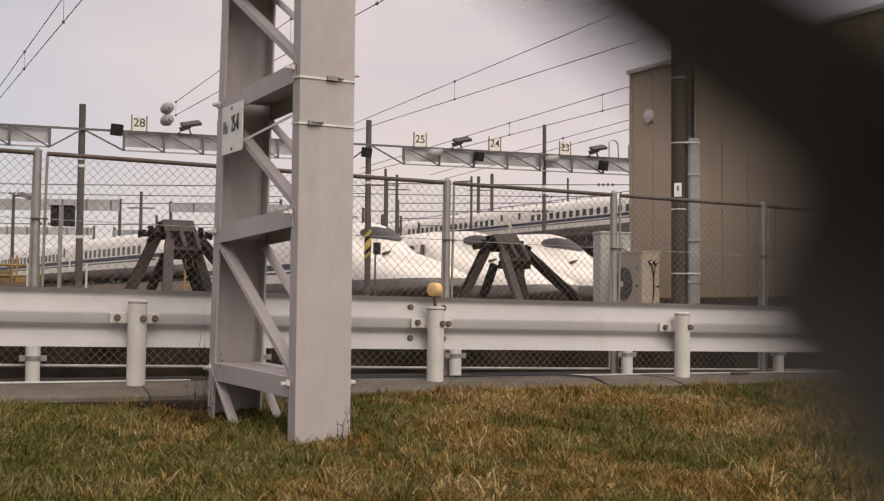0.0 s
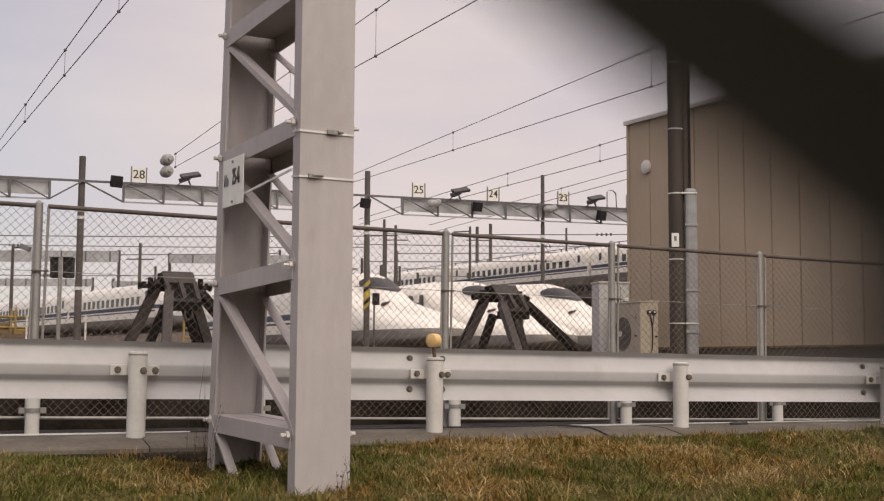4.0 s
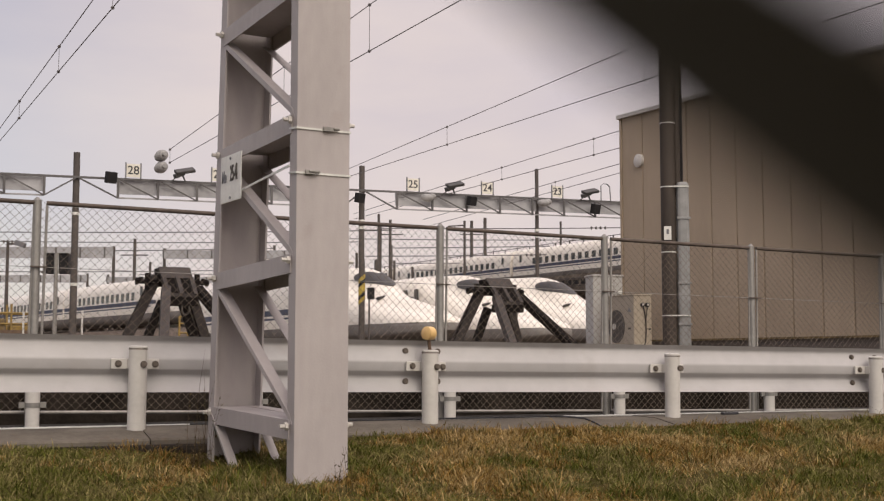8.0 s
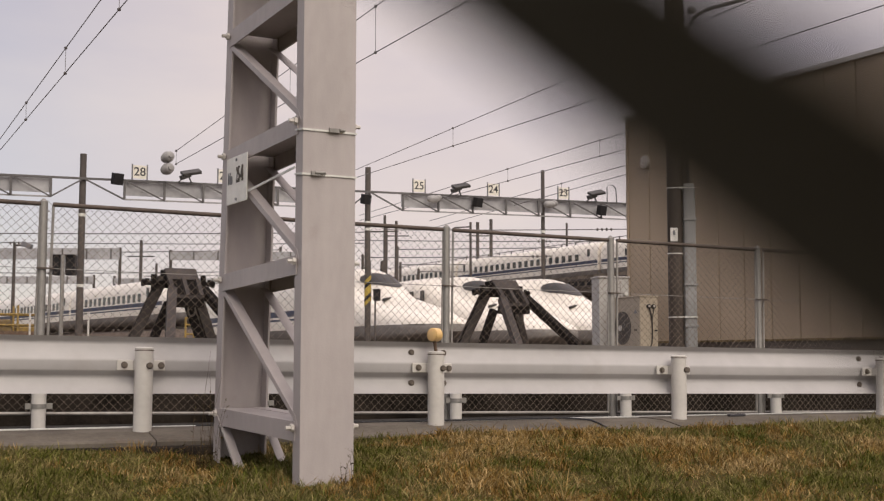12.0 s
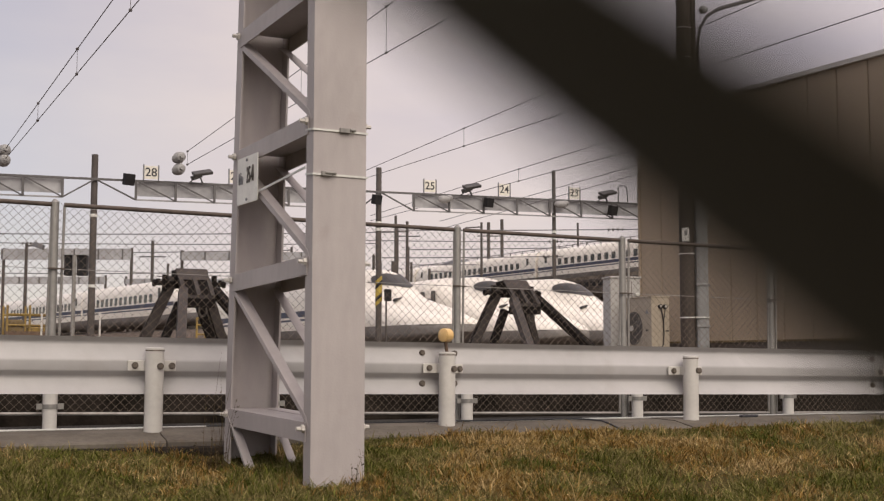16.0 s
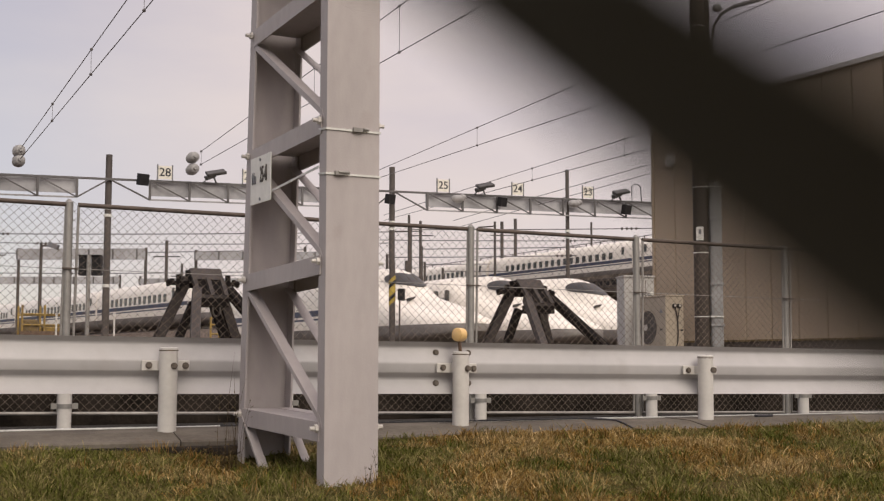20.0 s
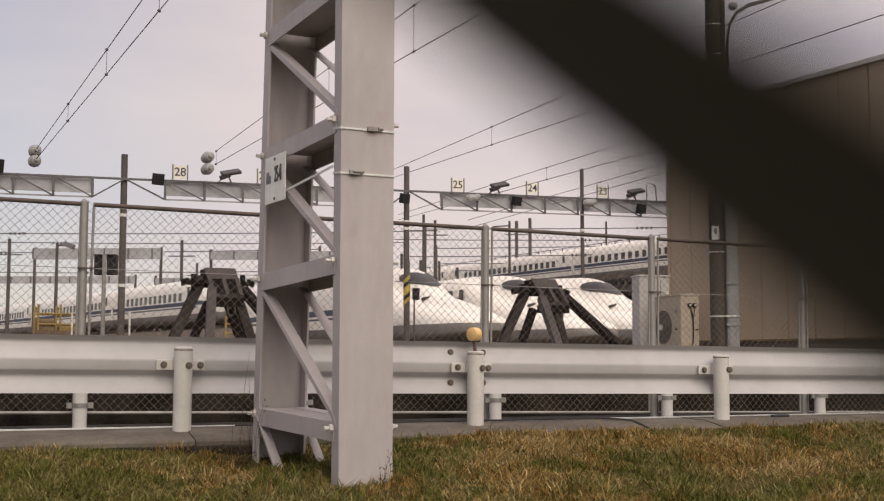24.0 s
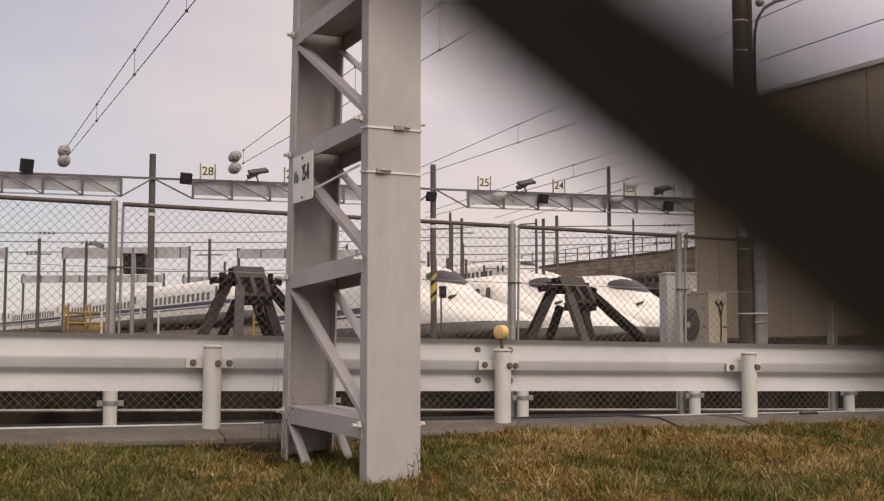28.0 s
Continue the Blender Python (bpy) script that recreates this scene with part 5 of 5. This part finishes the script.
def blade_mat(name, cols):
    """Blades tinted by patches of ground, each a little lighter or darker than its neighbours."""
    m = bpy.data.materials.new(name)
    m.use_nodes = True
    nt = m.node_tree
    N, K = nt.nodes.new, nt.links.new
    co, geo = N("ShaderNodeTexCoord"), N("ShaderNodeNewGeometry")
    total = None
    for scale, weight in ((1.7, 0.9), (10.0, 0.75)):
        n = N("ShaderNodeTexNoise")
        n.inputs["Scale"].default_value, n.inputs["Detail"].default_value = scale, 2
        K(co.outputs["Object"], n.inputs["Vector"])
        mul = N("ShaderNodeMath")
        mul.operation = "MULTIPLY_ADD"
        mul.inputs[1].default_value = weight
        mul.inputs[2].default_value = -0.5 * weight
        K(n.outputs[0], mul.inputs[0])
        if total is not None:
            K(total, mul.inputs[2])
        total = mul.outputs[0]
    jit = N("ShaderNodeMath")
    jit.operation, jit.inputs[1].default_value = "MULTIPLY_ADD", 0.45
    K(geo.outputs["Random Per Island"], jit.inputs[0])
    K(total, jit.inputs[2])
    ramp = N("ShaderNodeValToRGB")
    el = ramp.color_ramp.elements
    while len(el) < len(cols):
        el.new(0.5)
    for i, c in enumerate(cols):
        el[i].position, el[i].color = 0.12 + 0.72 * i / (len(cols) - 1), (*c, 1)
    K(jit.outputs[0], ramp.inputs[0])
    val = N("ShaderNodeMapRange")
    val.inputs[3].default_value, val.inputs[4].default_value = 0.55, 1.45
    fr = N("ShaderNodeMath")
    fr.operation = "FRACT"
    big = N("ShaderNodeMath")
    big.operation, big.inputs[1].default_value = "MULTIPLY", 37.0
    K(geo.outputs["Random Per Island"], big.inputs[0])
    K(big.outputs[0], fr.inputs[0])
    K(fr.outputs[0], val.inputs[0])
    hs = N("ShaderNodeHueSaturation")
    K(val.outputs[0], hs.inputs["Value"])
    K(ramp.outputs[0], hs.inputs["Color"])
    b = nt.nodes["Principled BSDF"]
    K(hs.outputs[0], b.inputs["Base Color"])
    b.inputs["Roughness"].default_value, b.inputs["Specular IOR Level"].default_value = 0.85, 0.0
    return m


M["grass"] = blade_mat("grass", [(0.022, 0.026, 0.006), (0.052, 0.060, 0.012), (0.098, 0.104, 0.022), (0.125, 0.112, 0.042), (0.20, 0.165, 0.072)])
M["dry_grass"] = blade_mat("dry_grass", [(0.050, 0.032, 0.012), (0.110, 0.070, 0.022), (0.225, 0.132, 0.036), (0.195, 0.142, 0.058), (0.38, 0.275, 0.135)])

M["weed_stalk"] = island_mat("weed_stalk", [(0.045, 0.034, 0.020), (0.10, 0.072, 0.038), (0.065, 0.055, 0.026)])
M["stone_blocks"] = island_mat("stone_blocks", [(0.19, 0.145, 0.105), (0.27, 0.21, 0.155), (0.34, 0.27, 0.20), (0.24, 0.19, 0.15)])

build_ground()
build_guardrail()
build_fence()
build_bollards()
build_tower()
build_building()
build_ac()
build_utility_pole()
buf = build_buffer(-3.33, 15.3)
build_buffer(0.75, 17.5, buf)
build_bank()
build_parked_trains()
build_viaduct()
build_gantry()
build_wires()
build_yard_things()
build_tracks()
build_grass()
build_weeds()
def roof_shield(car):
    """Grey streamlined shield round the current collector."""
    s = Shape()
    rows = [(-15.6, 0.05), (-16.1, 0.22), (-16.8, 0.40), (-17.6, 0.50), (-18.6, 0.50), (-19.4, 0.40), (-20.1, 0.22), (-20.6, 0.05)]
    vs = [Vector((1.1 * math.cos(w), y, 3.50 + (h + 0.08) * math.sin(w))) for y, h in rows for w in [math.pi * k / 10 for k in range(11)]]
    s.add(vs, [(11 * i + j, 11 * i + j + 1, 11 * i + j + 12, 11 * i + j + 11) for i in range(len(rows) - 1) for j in range(10)])
    part("roof_shield", s, "lamp_grey", car, "grey current collector shield", True)


moving_train = train("moving_train", pose(0, 0, 0), 13, 13, "white high-speed train with a blue stripe passing on the viaduct")
roof_shield([o for o in moving_train.children if o.name.split(".")[0] == "car"][3])


def build_strap():
    """A black webbing strap hanging close before the lens; its space is the camera's."""
    root = empty("camera_strap", Matrix(), "black webbing camera strap hanging close before the lens", "strap")
    s, n, t = Shape(), 40, 0.0012
    vs = []
    for i in range(n + 1):
        u = -0.7 + 2.4 * i / n
        low = Vector((-0.011 + 0.318 * u, 0.1990 - 0.251 * u, -1)) * 0.074
        up = Vector((0.1110 + 0.26 * u, 0.2018 - 0.1646 * u, -1)) * 0.046 + Vector((0.156 * 0.046, 0, 0))
        m = (low + up) / 2 + Vector((0, 0, 0.0015))
        for p in (low, m, up):
            vs += [p + Vector((0, 0, t)), p - Vector((0, 0, t))]
    for i in range(n):
        a, b = 6 * i, 6 * (i + 1)
        s.f += [(a, a + 2, b + 2, b), (a + 2, a + 4, b + 4, b + 2), (a + 1, b + 1, b + 3, a + 3), (a + 3, b + 3, b + 5, a + 5), (a, b, b + 1, a + 1), (a + 4, a + 5, b + 5, b + 4)]
    s.v = [tuple(p) for p in vs]
    part("band", s, "strap_black", root, smooth=True)
    s, vs = Shape(), []
    for i in range(n + 1):
        u = i / n
        x = 0.300 - 0.036 * math.exp(-((u - 0.46) / 0.16) ** 2) + 0.30 * max(0, u - 0.58)
        for dx in (0, 0.16, 0.34):
            for dz in (t, -t):
                vs.append(Vector((x + dx, 0.16 - 0.44 * u, -1)) * 0.060 + Vector((0, 0, dz)))
    s.v = [tuple(p) for p in vs]
    for i in range(n):
        a, b = 6 * i, 6 * (i + 1)
        s.f += [(a, a + 2, b + 2, b), (a + 2, a + 4, b + 4, b + 2), (a + 1, b + 1, b + 3, a + 3), (a + 3, b + 3, b + 5, a + 5), (a, b, b + 1, a + 1), (a + 4, a + 5, b + 5, b + 4)]
    tail = part("loop_end", s, "strap_black", root, "hanging end of the strap", True)
    return root, tail


strap, strap_end = build_strap()


def train_pose(ahead):
    p = VIA_O + VV * ahead
    return facing(p, 7.62, VIA_A + 180)


def glide(t, rows):
    return float(np.interp(t, [r[0] for r in rows], [r[1] for r in rows]))


def camera_pose(t):
    return eye_pose(*[float(np.interp(t, [r[0] for r in PATH], [r[i] for r in PATH])) for i in range(1, 5)])


def motions():
    # degrees by which the strap and its end swing to the right
    swing = [(0, 5.3), (0.2, 8.2), (0.5, 12.8), (1.0, 13.8), (1.5, 12.8), (2.0, 11.3), (2.5, 10.5), (3.0, 9.8), (3.25, 7.6), (3.5, 4.8), (4.5, 5.3), (5.5, 6.1), (6.5, 5.1), (8.0, 4.4), (9.5, 3.7), (10.5, 1.5), (11.0, 0.8), (11.5, 0.3), (12.0, -0.2), (12.5, -0.3),
             (14.5, 0.0), (15.0, 0.0), (15.3, -0.9), (15.6, -2.0), (15.8, -2.7), (16.0, -2.3), (16.2, -1.3), (16.4, -0.1), (17.0, 0.2), (19.0, 0.1), (20.0, -0.2), (21.0, -0.5), (23.5, -1.0), (25.0, -1.2), (26.5, -1.2), (28.0, -1.6)]
    end = [(0, -1.2), (0.1, -1.0), (0.2, -0.6), (0.3, 0.4), (0.4, 1.2), (0.6, 1.9), (1.0, 2.3), (1.5, 2.5), (3.0, 2.5), (3.5, 2.6), (5.5, 4.2), (6.5, 5.5), (8.0, 8.0), (28.0, 8.0)]
    ts = sorted({r[0] for r in swing} | {r[0] for r in end} | {r[0] for r in PATH})
    walk(strap, [(t, camera_pose(t) @ pose(0, 0, 0, 0, -glide(t, swing), 0)) for t in ts])
    walk(strap_end, [(t, pose(0, 0, 0, 0, glide(t, swing) - glide(t, end), 0)) for t in ts])
    walk(moving_train, [(t, train_pose(3.3 + 9.2 * (t - 26))) for t in (0.0, 7.0, 14.0, 21.0, 28.0)])


motions()
